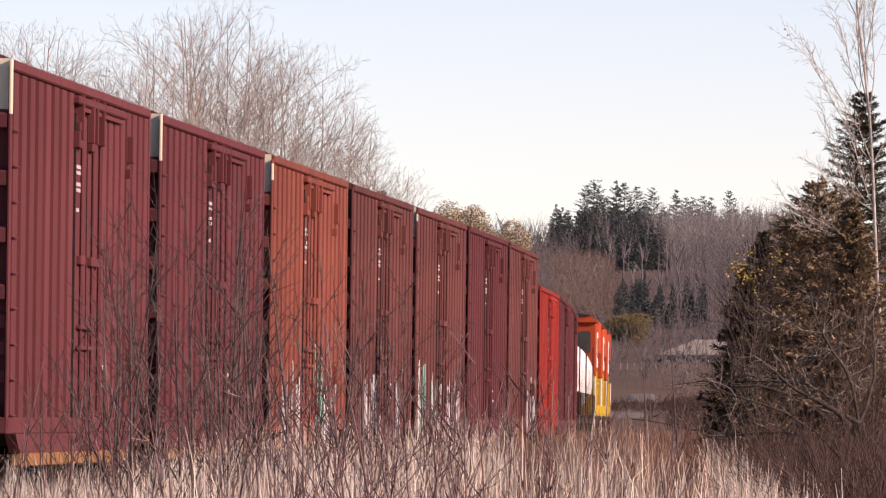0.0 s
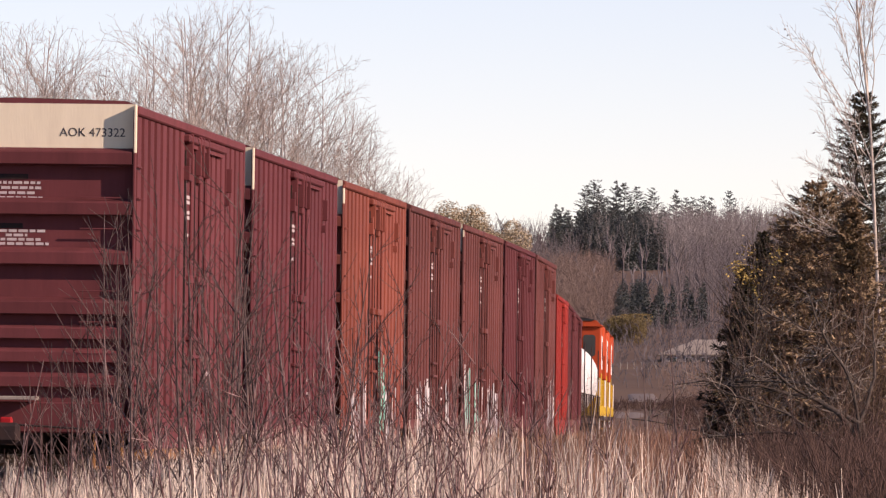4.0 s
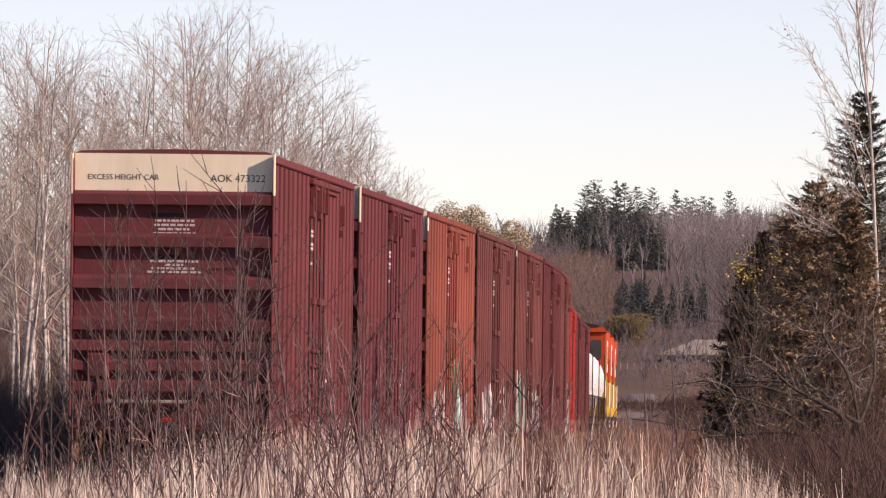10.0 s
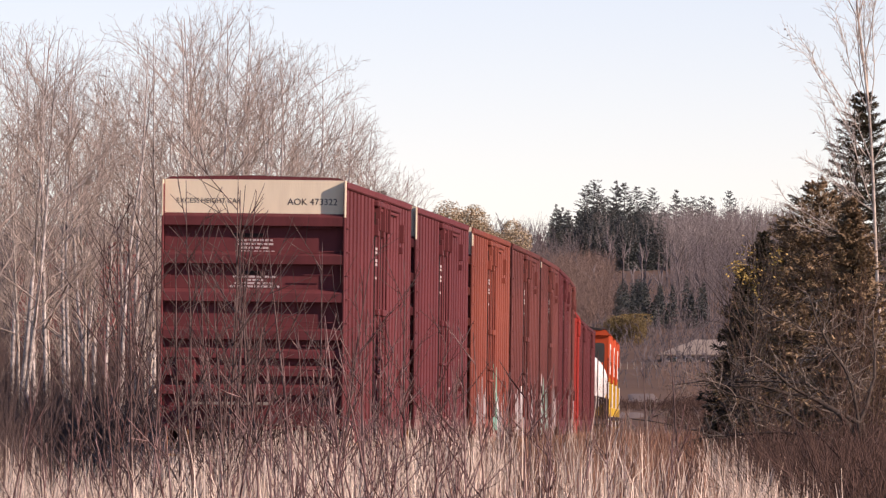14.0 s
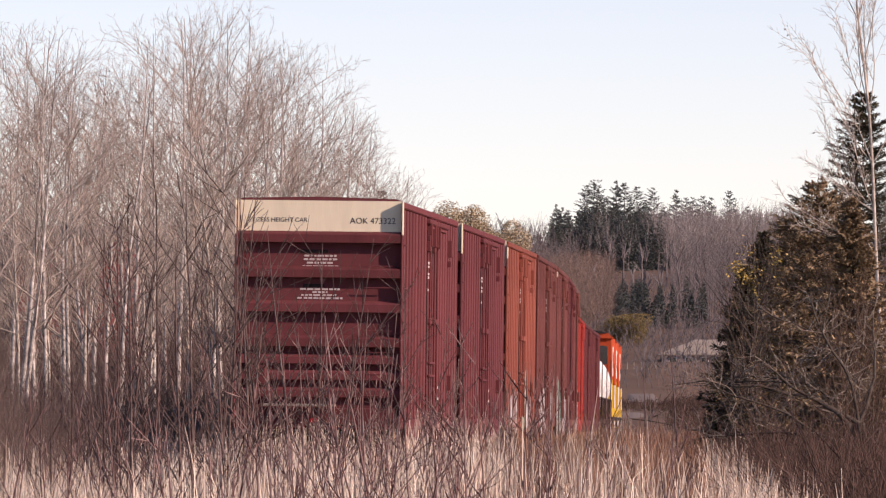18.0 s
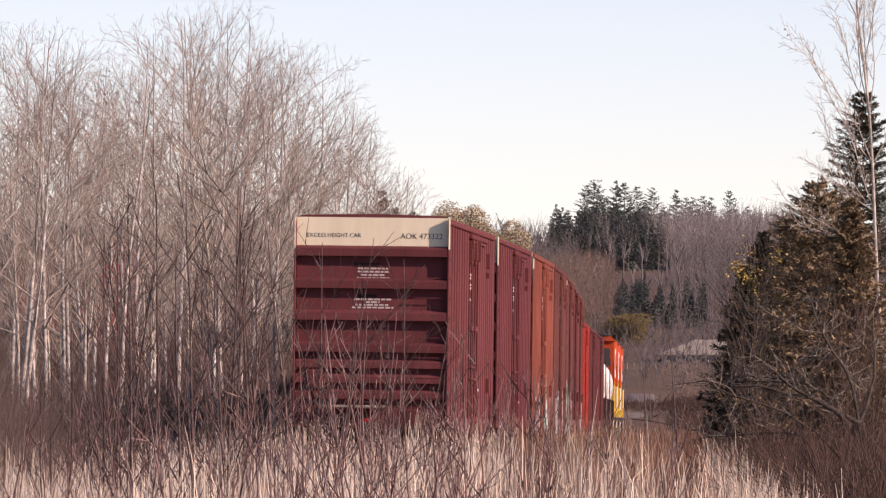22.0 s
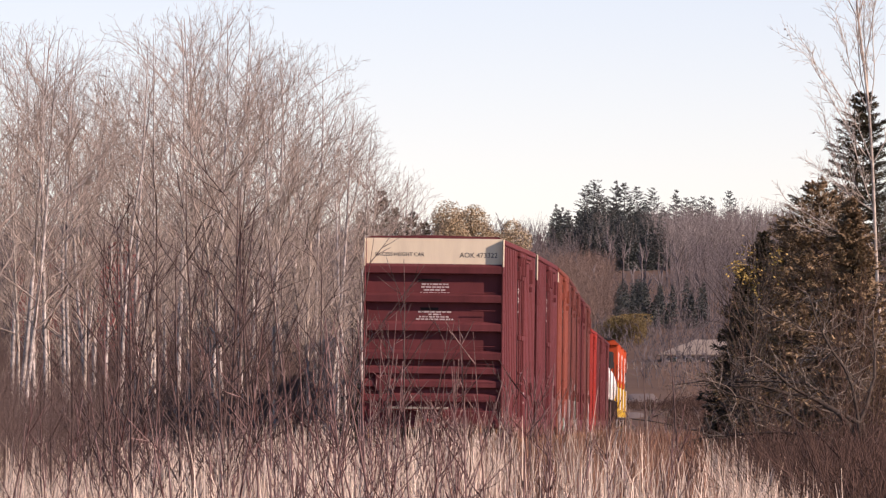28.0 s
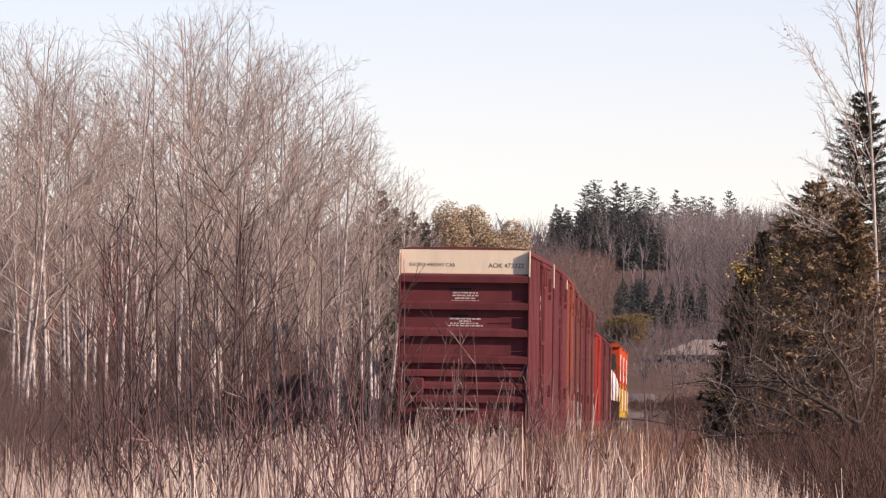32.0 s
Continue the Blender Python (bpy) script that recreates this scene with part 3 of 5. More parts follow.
def tank_car():
    car = tagged(new("tank_car"), "white rounded tank wagon with black underframe", "tank car", "wagons of the train")
    L, r, zc = 17.0, 1.48, 2.60
    prof = []
    n = 14
    for i in range(n + 1):
        a = math.pi / 2 * i / n
        prof.append((0.35 + 0.65 * (1 - math.sin(a)), r * math.cos(a)))
    prof = prof[::-1]
    rings = [(y, max(rr, 0.01)) for y, rr in prof]
    rings += [(L - y, rr) for y, rr in rings[::-1]]
    verts, faces, k = [], [], 32
    for y, rr in rings:
        for j in range(k):
            a = 2 * math.pi * j / k
            verts.append((rr * math.cos(a), y, zc + rr * math.sin(a)))
    for i in range(len(rings) - 1):
        for j in range(k):
            faces.append((i * k + j, i * k + (j + 1) % k, (i + 1) * k + (j + 1) % k, (i + 1) * k + j))
    me = mesh_np("tank", np.array(verts), np.array(faces), TANK_WHITE)
    for p in me.polygons:
        p.use_smooth = True
    link("tank", me, TANK_WHITE, car)
    for y in (2.8, 8.7, 14.6):
        bm = bmesh.new()
        bmesh.ops.create_cone(bm, cap_ends=False, segments=32, radius1=r + 0.012, radius2=r + 0.012, depth=0.14, matrix=pose(0, y, zc, 90))
        part("tank_band", bm, UNDER if y != 8.7 else TANK_WHITE, car)
    part("dome", rod(bmesh.new(), (0, 8.7, zc + r - 0.05), (0, 8.7, zc + r + 0.40), 0.42, 16), TANK_WHITE, car)
    part("platform", block(-0.9, 0.9, 7.7, 9.7, zc + r + 0.02, zc + r + 0.06), UNDER, car)
    part("underframe", block(-0.4, 0.4, 0.1, L - 0.1, 0.66, 1.05), UNDER, car)
    for side in (-1, 1):
        a, b = sorted((side * 1.2, side * 1.45))
        part("side_sill", block(a, b, 0.2, L - 0.2, 0.9, 1.12, 0.02), UNDER, car)
        bm = bmesh.new()
        for k in range(9):
            z = 1.2 + 0.3 * k
            rod(bm, (side * 1.54, 8.4, z), (side * 1.54, 9.0, z), 0.014, 5)
        for y in (8.4, 9.0):
            rod(bm, (side * 1.54, y, 1.0), (side * 1.54, y, 3.7), 0.02, 5)
        part("ladder", bm, UNDER, car)
        bm = rod(bmesh.new(), (side * 1.5, 0.3, 1.95), (side * 1.5, L - 0.3, 1.95), 0.022, 5)
        for k in range(6):
            rod(bm, (side * 1.5, 0.4 + k * 3.3, 1.1), (side * 1.5, 0.4 + k * 3.3, 1.95), 0.018, 5)
        part("handrail", bm, UNDER, car)
    rng = random.Random(5)
    for k in range(16):
        y = 1.3 + k * 0.93 + rng.uniform(-0.3, 0.3)
        a0, a1 = rng.uniform(-0.5, -0.3), rng.uniform(0.0, 0.35)
        for side in (-1, 1):
            bm = bmesh.new()
            lean = rng.uniform(-0.3, 0.3)
            for i in range(6):
                a = a0 + (a1 - a0) * i / 5
                p = [bm.verts.new((side * (r + 0.006) * math.cos(a), y + lean * i / 5 + dy, zc + (r + 0.006) * math.sin(a))) for dy in (-0.07, 0.07)]
                if i:
                    bm.faces.new((*old, *p[::-1]))
                old = p
            part("graffiti_stroke", bm, (LOCO_BLACK, GREEN_SPRAY, LOCO_BLACK)[k % 3], car)
    for y, d in ((0.1, -0.75), (L - 0.1, 0.75)):
        coupler(car, y, d)
    for y in (2.4, L - 2.4):
        bogie(car, y)
    return car


def rounded_pane(x, z, w, h, y0, y1):
    """A pane with round corners, upright across the line."""
    pts = []
    for cx, cz, a0 in ((1, 1, 0), (-1, 1, 90), (-1, -1, 180), (1, -1, 270)):
        for k in range(5):
            a = radians(a0 + 22.5 * k)
            pts.append((x + cx * (w / 2 - 0.12) + 0.12 * math.cos(a), z + cz * (h / 2 - 0.12) + 0.12 * math.sin(a)))
    return extrude_profile(pts, "y", y0, y1)


def locomotive():
    """Six-axle hood unit with its cab towards y = 0 (the rear of the train), orange over yellow."""
    car = tagged(new("diesel_locomotive"), "orange and yellow diesel locomotive with black roof", "locomotive", "locomotives at the head")
    L = 19.8
    part("frame", block(-1.5, 1.5, 0.3, L - 0.3, 1.20, 1.62, 0.03), LOCO_YELLOW, car, "yellow side sill")
    part("cab", block(-1.5, 1.5, 2.3, 5.2, 2.72, 4.78, 0.06), LOCO_ORANGE, car)
    part("cab_lower", block(-1.49, 1.49, 2.3, 5.2, 1.62, 2.73), LOCO_YELLOW, car, "yellow lower half of the cab")
    part("cab_roof", extrude_profile([(-1.55, 4.76), (-1.3, 5.0), (-0.5, 5.10), (0.5, 5.10), (1.3, 5.0), (1.55, 4.76)], "y", 2.15, 5.4), LOCO_ORANGE, car)
    part("roof_cap", extrude_profile([(-1.28, 5.02), (-0.5, 5.16), (0.5, 5.16), (1.28, 5.02), (1.1, 4.98), (-1.1, 4.98)], "y", 2.1, 5.42), LOCO_BLACK, car, "black cab roof")
    part("short_hood", block(-1.0, 1.0, 0.9, 2.3, 1.62, 3.3, 0.12), LOCO_YELLOW, car)
    part("long_hood", block(-1.02, 1.02, 5.2, L - 1.2, 1.62, 4.70, 0.08), LOCO_ORANGE, car)
    part("radiator_section", block(-1.48, 1.48, L - 6.0, L - 1.6, 3.6, 4.95, 0.1), LOCO_ORANGE, car)
    part("dynamic_brake_housing", block(-1.35, 1.35, 8.4, 11.6, 3.9, 4.90, 0.1), LOCO_ORANGE, car)
    for k, y in enumerate((6.2, 9.2, 12.4)):
        part("exhaust_hatch", block(-0.5, 0.5, y, y + 1.0, 4.70, 5.0 + 0.08 * (k % 2), 0.05), LOCO_BLACK, car)
    for y in (L - 5.2, L - 3.7, L - 2.4):
        part("fan", rod(bmesh.new(), (0, y, 4.93), (0, y, 5.1), 0.55, 20), LOCO_BLACK, car)
    for side in (-1, 1):
        for y0, y1 in ((2.6, 3.6), (3.8, 4.9)):
            f = part("side_window", block(*sorted((side * 1.49, side * 1.522)), y0 - 0.1, y1 + 0.1, 3.05, 4.40, 0.02), TANK_WHITE, car, "white-framed cab side window")
            part("pane", block(*sorted((side * 1.50, side * 1.528)), y0 + 0.16, y1 - 0.16, 3.42, 4.16), DARK_GLASS, f)
        for x0, x1 in ((0.25, 0.55), (0.85, 1.20)):
            part("end_window", rounded_pane(side * (x0 + x1) / 2, 4.0, x1 - x0 + 0.14, 0.86, 2.286, 2.31), DARK_GLASS, car, "rounded dark cab window")
        for k in range(7):
            part("hood_door", block(*sorted((side * 1.015, side * 1.04)), 5.6 + k * 1.3, 6.75 + k * 1.3, 3.02, 3.68, 0.01), LOCO_ORANGE, car)
            part("hood_door", block(*sorted((side * 1.015, side * 1.04)), 5.6 + k * 1.3, 6.75 + k * 1.3, 1.75, 2.90, 0.01), LOCO_YELLOW, car)
        part("lower_band", block(*sorted((side * 1.018, side * 1.03)), 5.3, L - 1.3, 1.66, 2.95), LOCO_YELLOW, car, "yellow lower band")
        part("equipment_box", block(*sorted((side * 1.05, side * 1.40)), 5.6, L - 6.2, 1.66, 2.75, 0.03), LOCO_YELLOW, car, "yellow walkway lockers")
        part("cab_band", block(*sorted((side * 1.495, side * 1.508)), 2.35, 5.15, 1.66, 2.90), LOCO_YELLOW, car, "yellow lower band")
        part("sill_band", block(*sorted((side * 1.40, side * 1.512)), 0.5, L - 0.5, 1.02, 1.19, 0.01), LOCO_BLACK, car)
        bm = rod(bmesh.new(), (side * 1.45, 5.4, 2.62), (side * 1.45, L - 0.6, 2.62), 0.02, 5)
        for k in range(5):
            y = 5.4 + k * (L - 6.0) / 4
            rod(bm, (side * 1.45, y, 1.62), (side * 1.45, y, 2.62), 0.015, 5)
        part("handrail", bm, LOCO_YELLOW, car, "slim yellow handrail")
        for y in (0.35, L - 0.95):
            bm = bmesh.new()
            for k in range(4):
                box(bm, *sorted((side * 1.05, side * 1.50)), y, y + 0.6, 0.35 + k * 0.32, 0.39 + k * 0.32)
            box(bm, *sorted((side * 1.02, side * 1.06)), y, y + 0.6, 0.3, 1.4)
            part("step_well", bm, LOCO_YELLOW, car, "yellow boarding steps")
            for dy in (0.0, 0.6):
                part("grab_rail", rod(bmesh.new(), (side * 1.48, y + dy, 0.4), (side * 1.48, y + dy, 2.7), 0.018, 6), TANK_WHITE, car, "white grab rail")
    for y in (0.28, L - 0.40):
        part("pilot", block(-1.45, 1.45, y, y + 0.12, 0.25, 1.22, 0.03), LOCO_BLACK, car)
        part("end_railing", rod(rod(bmesh.new(), (-1.4, y, 2.5), (1.4, y, 2.5), 0.022, 6), (0.5, y, 1.5), (0.5, y, 2.5), 0.022, 6), TANK_WHITE, car)
    part("fuel_tank", block(-1.35, 1.35, 7.4, 12.4, 0.30, 1.16, 0.2), LOCO_BLACK, car)
    for y, d in ((0.25, -0.7), (L - 0.25, 0.7)):
        coupler(car, y, d)
    for y in (4.1, L - 4.1):
        bogie(car, y, 0.508, 1.75)
        w = link("wheelset", wheelset_mesh(0.508), STEEL, car, "", pose(0, y, 0.508))
        WHEELS.append((w, (0, y, 0.508), 0.508))
    return car


def build_head():
    y = 178.7
    for k in range(3):
        place(tank_car(), y, 17.0, 2.4)
        y += 18.3
    for k in range(3):
        place(locomotive(), y, 19.8, 4.1)
        y += 20.8


build_head()


# ---- plants: skeletons of sticks ----
def rnd_dir(rng, up=0.0):
    a = rng.uniform(0, 2 * math.pi)
    return Vector((math.cos(a), math.sin(a), up)).normalized()


def shoot(segs, rng, p, d, length, r0, r1, n, wander, lift):
    """A wavering branch of n pieces; appends rows to segs and returns the points along it."""
    pts = [(p.copy(), d.copy(), r0)]
    for i in range(n):
        d = (d + Vector((rng.gauss(0, wander), rng.gauss(0, wander), rng.gauss(0, wander) + lift))).normalized()
        q = p + d * (length / n)
        ra, rb = r0 + (r1 - r0) * i / n, r0 + (r1 - r0) * (i + 1) / n
        segs.append((*p, *q, ra, rb))
        p = q
        pts.append((p.copy(), d.copy(), rb))
    return pts


def off_axis(rng, d, angle):
    side = d.cross(Vector((rng.gauss(0, 1), rng.gauss(0, 1), rng.gauss(0, 1))))
    if side.length < 1e-4:
        side = Vector((1, 0, 0))
    side.normalize()
    return (d * math.cos(angle) + side * math.sin(angle)).normalized()


def aspen(seed, h=13.0, limbs=26, per=7, twigs=6, spread=0.30, clear=0.32, lean=0.03):
    """Bare slim tree: trunk segments, and crown segments of limbs, branches and fine twigs."""
    rng = random.Random(seed)
    trunk, crown = [], []
    d0 = Vector((rng.gauss(0, lean), rng.gauss(0, lean), 1)).normalized()
    pts = shoot(trunk, rng, Vector((0, 0, -0.2)), d0, h * 0.97, 0.0075 * h, 0.006, 12, 0.022, 0.02)
    for k in range(limbs):
        f = clear + (0.97 - clear) * (k + rng.random()) / limbs
        i = min(11, int(f * 12))
        p = pts[i][0].lerp(pts[i + 1][0], f * 12 - i)
        ln = h * spread * (1.30 - f * 0.85) * rng.uniform(0.7, 1.2)
        d = off_axis(rng, pts[i][1], rng.uniform(0.5, 0.92))
        d.z = abs(d.z) * 0.8 + 0.18
        d.normalize()
        r = 0.0022 * h * (1.1 - f) + 0.010
        lp = shoot(crown, rng, p, d, ln, r * 1.25, 0.007, 5, 0.075, 0.12)
        for j in range(per):
            g = 0.18 + 0.82 * (j + rng.random()) / per
            m = min(4, int(g * 5))
            q = lp[m][0].lerp(lp[m + 1][0], g * 5 - m)
            b = off_axis(rng, lp[m][1], rng.uniform(0.4, 0.9))
            b.z += 0.22
            b.normalize()
            bl = ln * rng.uniform(0.22, 0.45) * (1.15 - 0.5 * g) + 0.25
            bp = shoot(crown, rng, q, b, bl, 0.009, 0.005, 3, 0.12, 0.12)
            for w in range(twigs):
                e = (w + rng.random()) / twigs
                m2 = min(2, int(e * 3))
                s = bp[m2][0].lerp(bp[m2 + 1][0], e * 3 - m2)
                td = off_axis(rng, bp[m2][1], rng.uniform(0.35, 0.85))
                td.z += 0.25
                td.normalize()
                shoot(crown, rng, s, td, rng.uniform(0.3, 0.85), 0.0048, 0.0026, 2, 0.15, 0.10)
    return trunk, crown


def fan_tree(seed, h=13.0, limbs=26, wide=0.17, tall=0.46, centre=0.60, lean=0.012):
    """Bare aspen: a straight trunk, limbs that sweep up and out to a rounded outline, side branches and short fine twigs."""
    rng = random.Random(seed)
    trunk, crown = [], []
    d0 = Vector((rng.gauss(0, lean), rng.gauss(0, lean), 1)).normalized()
    pts = shoot(trunk, rng, Vector((0, 0, -0.2)), d0, h * 0.96, 0.0068 * h, 0.010, 16, 0.020, 0.02)
    lump = [rng.uniform(0, 6.3) for _ in range(3)]

    def outline(p):
        a = math.atan2(p.y, p.x)
        w = 1.0 + 0.12 * math.sin(3 * a + lump[0]) + 0.10 * math.sin(5 * a + p.z * 0.9 + lump[1])
        return math.hypot(p.x, p.y) ** 2 / (wide * h * w) ** 2 + ((p.z - h * centre) / (tall * h * (0.96 + 0.06 * math.sin(2 * a + lump[2])))) ** 2

    def twigs(p, d, ln, r):
        """A side branch with short twigs on both sides, all turning towards the light."""
        n = max(2, int(ln / 0.26))
        for i in range(n):
            d = (d + Vector((rng.gauss(0, 0.09), rng.gauss(0, 0.09), rng.gauss(0, 0.05) + 0.05))).normalized()
            q = p + d * ln / n
            crown.append((*p, *q, max(r * (1 - 0.7 * i / n), 0.0038), max(r * (1 - 0.7 * (i + 1) / n), 0.0034)))
            p = q
            for _ in range(2 if i else 1):
                e = off_axis(rng, d, rng.uniform(0.5, 1.0))
                e.z += 0.22
                e.normalize()
                crown.append((*p, *(p + e * rng.uniform(0.12, 0.36)), 0.0038, 0.0030))

    for k in range(limbs):
        f = 0.34 + 0.63 * (k + rng.random()) / limbs
        i = min(15, int(f * 16))
        p = pts[i][0].lerp(pts[i + 1][0], f * 16 - i)
        d = off_axis(rng, Vector((0, 0, 1)), rng.uniform(0.75, 1.1) * (1.22 - 0.5 * f))
        r = 0.0021 * h * (1.12 - f) + 0.005
        reach = h * 0.50
        n = int(reach / 0.42)
        for i in range(n):
            d = (d + Vector((rng.gauss(0, 0.115), rng.gauss(0, 0.115), rng.gauss(0, 0.07) + 0.036))).normalized()
            q = p + d * 0.42
            crown.append((*p, *q, max(r * (1 - 0.045 * i), 0.0045), max(r * (1 - 0.045 * (i + 1)), 0.0042)))
            p = q
            edge = outline(p)
            if i:
                for _ in range(rng.choice((1, 2, 2)) + (edge > 0.5)):
                    e = off_axis(rng, d, rng.uniform(0.55, 1.0))
                    e.z += 0.20
                    twigs(p, e.normalized(), rng.uniform(0.5, 1.5) * (1.25 - 0.65 * min(edge, 1.0)), max(r * 0.42, 0.0042))
            if edge > 0.92:
                twigs(p, d, 0.5, 0.0045)
                break
    return trunk, crown


def sapling(seed, h=2.3, stems=6, splay=0.30, side=7, fine=2, r=0.010, low=0.25, long=0.32):
    """Young alder or willow: straight tapering stems, side shoots that leave at a steady angle and rise, and a few fine ones on those."""
    rng = random.Random(seed)
    stem, twig = [], []
    for k in range(stems):
        p = Vector((rng.gauss(0, 0.07), rng.gauss(0, 0.07), -0.05))
        d = Vector((rng.gauss(0, splay), rng.gauss(0, splay), 1)).normalized()
        hh = h * rng.uniform(0.6, 1.0) if k else h
        pts = shoot(stem, rng, p, d, hh, r * rng.uniform(0.75, 1.1), 0.0026, 8, 0.028, 0.03)
        turn = rng.uniform(0, 6.3)
        for j in range(side):
            f = low + (0.94 - low) * (j + rng.random()) / side
            m = min(7, int(f * 8))
            q = pts[m][0].lerp(pts[m + 1][0], f * 8 - m)
            turn += 2.4
            a = rng.uniform(0.45, 0.80)
            b = (pts[m][1] * math.cos(a) + Vector((math.cos(turn), math.sin(turn), 0)) * math.sin(a)).normalized()
            ln = hh * long * rng.uniform(0.55, 1.1) * (1.12 - 0.75 * f)
            bp = shoot(twig, rng, q, b, ln, max(0.0046, pts[m][2] * 0.55), 0.0024, 4, 0.045, 0.05)
            for w in range(fine):
                m2 = 1 + w % 3
                td = off_axis(rng, bp[m2][1], rng.uniform(0.45, 0.75))
                td.z += 0.12
                td.normalize()
                shoot(twig, rng, bp[m2][0], td, ln * rng.uniform(0.3, 0.55), 0.0036, 0.0020, 2, 0.05, 0.04)
    return stem, twig


def plant(name, label, category, stem, twig, stem_mat, twig_mat, m, group="", names=("trunk", "crown"), sides=5):
    ob = tagged(new(name), label, category, group)
    tubes(names[0], stem, stem_mat, ob, sides)
    tagged(link(names[1], sticks(names[1], twig, twig_mat, 3), twig_mat, ob), kind="stuff")
    ob.matrix_basis = m
    return ob


def again(ob, m):
    c = copy_thing(ob, m)
    c.matrix_basis = m
    return c


def sprays_mesh(name, rows, mat):
    """Needle sprays or leaves: rows of base xyz, direction xyz, side xyz, length, width; a slim folded kite each."""
    a = np.asarray(rows, dtype=np.float64)
    p, d, s, ln, w = a[:, 0:3], a[:, 3:6], a[:, 6:9], a[:, 9:10], a[:, 10:11]
    n = len(a)
    v = np.empty((n, 4, 3))
    v[:, 0] = p
    v[:, 1] = p + d * ln * 0.45 + s * w
    v[:, 2] = p + d * ln
    v[:, 3] = p + d * ln * 0.45 - s * w
    i = np.arange(n)[:, None] * 4 + np.arange(4)[None, :]
    return mesh_np(name, v.reshape(-1, 3), i, mat)


def spruce(seed, h, r, levels=24, around=8, per=12, spray_l=0.30, spray_w=0.035, droop=-0.25, gap=0.10, skirt=0.06, blunt=0.8, fan=0.38):
    """Trunk sticks, limb sticks and needle sprays of a ragged conifer."""
    rng = random.Random(seed)
    trunk, limbs, sp = [], [], []
    shoot(trunk, rng, Vector((0, 0, -0.2)), Vector((0, 0, 1)), h * 1.0, 0.016 * h, 0.008, 8, 0.006, 0)
    for k in range(levels):
        f = skirt + (1 - skirt) * (k + 0.5 * rng.random()) / levels
        z = h * f
        reach = r * ((1 - f) ** blunt) * rng.uniform(0.9, 1.08) + 0.03 * r
        for j in range(around):
            if rng.random() < gap:
                continue
            a = 2 * math.pi * (j + rng.uniform(0, 0.8)) / around + k * 0.7
            ln = reach * rng.uniform(0.55, 1.2)
            zj = z + rng.uniform(-0.8, 0.8) * h / levels
            d = Vector((math.cos(a), math.sin(a), droop * (1 - f) + 0.35 * f)).normalized()
            pts = shoot(limbs, rng, Vector((0, 0, min(zj, h * 0.985))), d, ln, 0.012 * r * (1.1 - f) + 0.004, 0.004, 3, 0.05, 0.04)
            for m in range(per):
                e = 0.15 + 0.85 * (m + rng.random()) / per
                i = min(2, int(e * 3))
                q = pts[i][0].lerp(pts[i + 1][0], e * 3 - i)
                out = rng.uniform(-1, 1)
                q = q + Vector((-d.y, d.x, -0.15 * abs(out))) * out * ln * fan * (1.15 - e)
                dd = off_axis(rng, pts[i][1], rng.uniform(0.25, 0.9))
                dd.z -= 0.12
                dd.normalize()
                s = dd.cross(Vector((rng.gauss(0, 0.5), rng.gauss(0, 0.5), 1))).normalized()
                sp.append((*q, *dd, *s, spray_l * rng.uniform(0.6, 1.3) * (1.15 - 0.75 * f), spray_w * rng.uniform(0.7, 1.4) * (1.1 - 0.55 * f)))
    return trunk, limbs, sp


def conifer(label, seed, h, r, m, needle, group="", bark=OLD_BARK, **kw):
    t, l, sp = spruce(seed, h, r, **kw)
    ob = tagged(new("spruce_tree"), label, "tree", group)
    tubes("trunk", t, bark, ob, 6)
    tagged(link("branchwork", sticks("branchwork", l, bark, 3), bark, ob), kind="stuff")
    link("crown", sprays_mesh("crown", sp, needle), needle, ob)
    ob.matrix_basis = m
    return ob


def stand(x, y, turn=0.0, k=1.0, kz=None):
    return pose(x, y, ground_z(x, y), 0, 0, turn) @ Matrix.Diagonal((k, k, kz or k, 1))


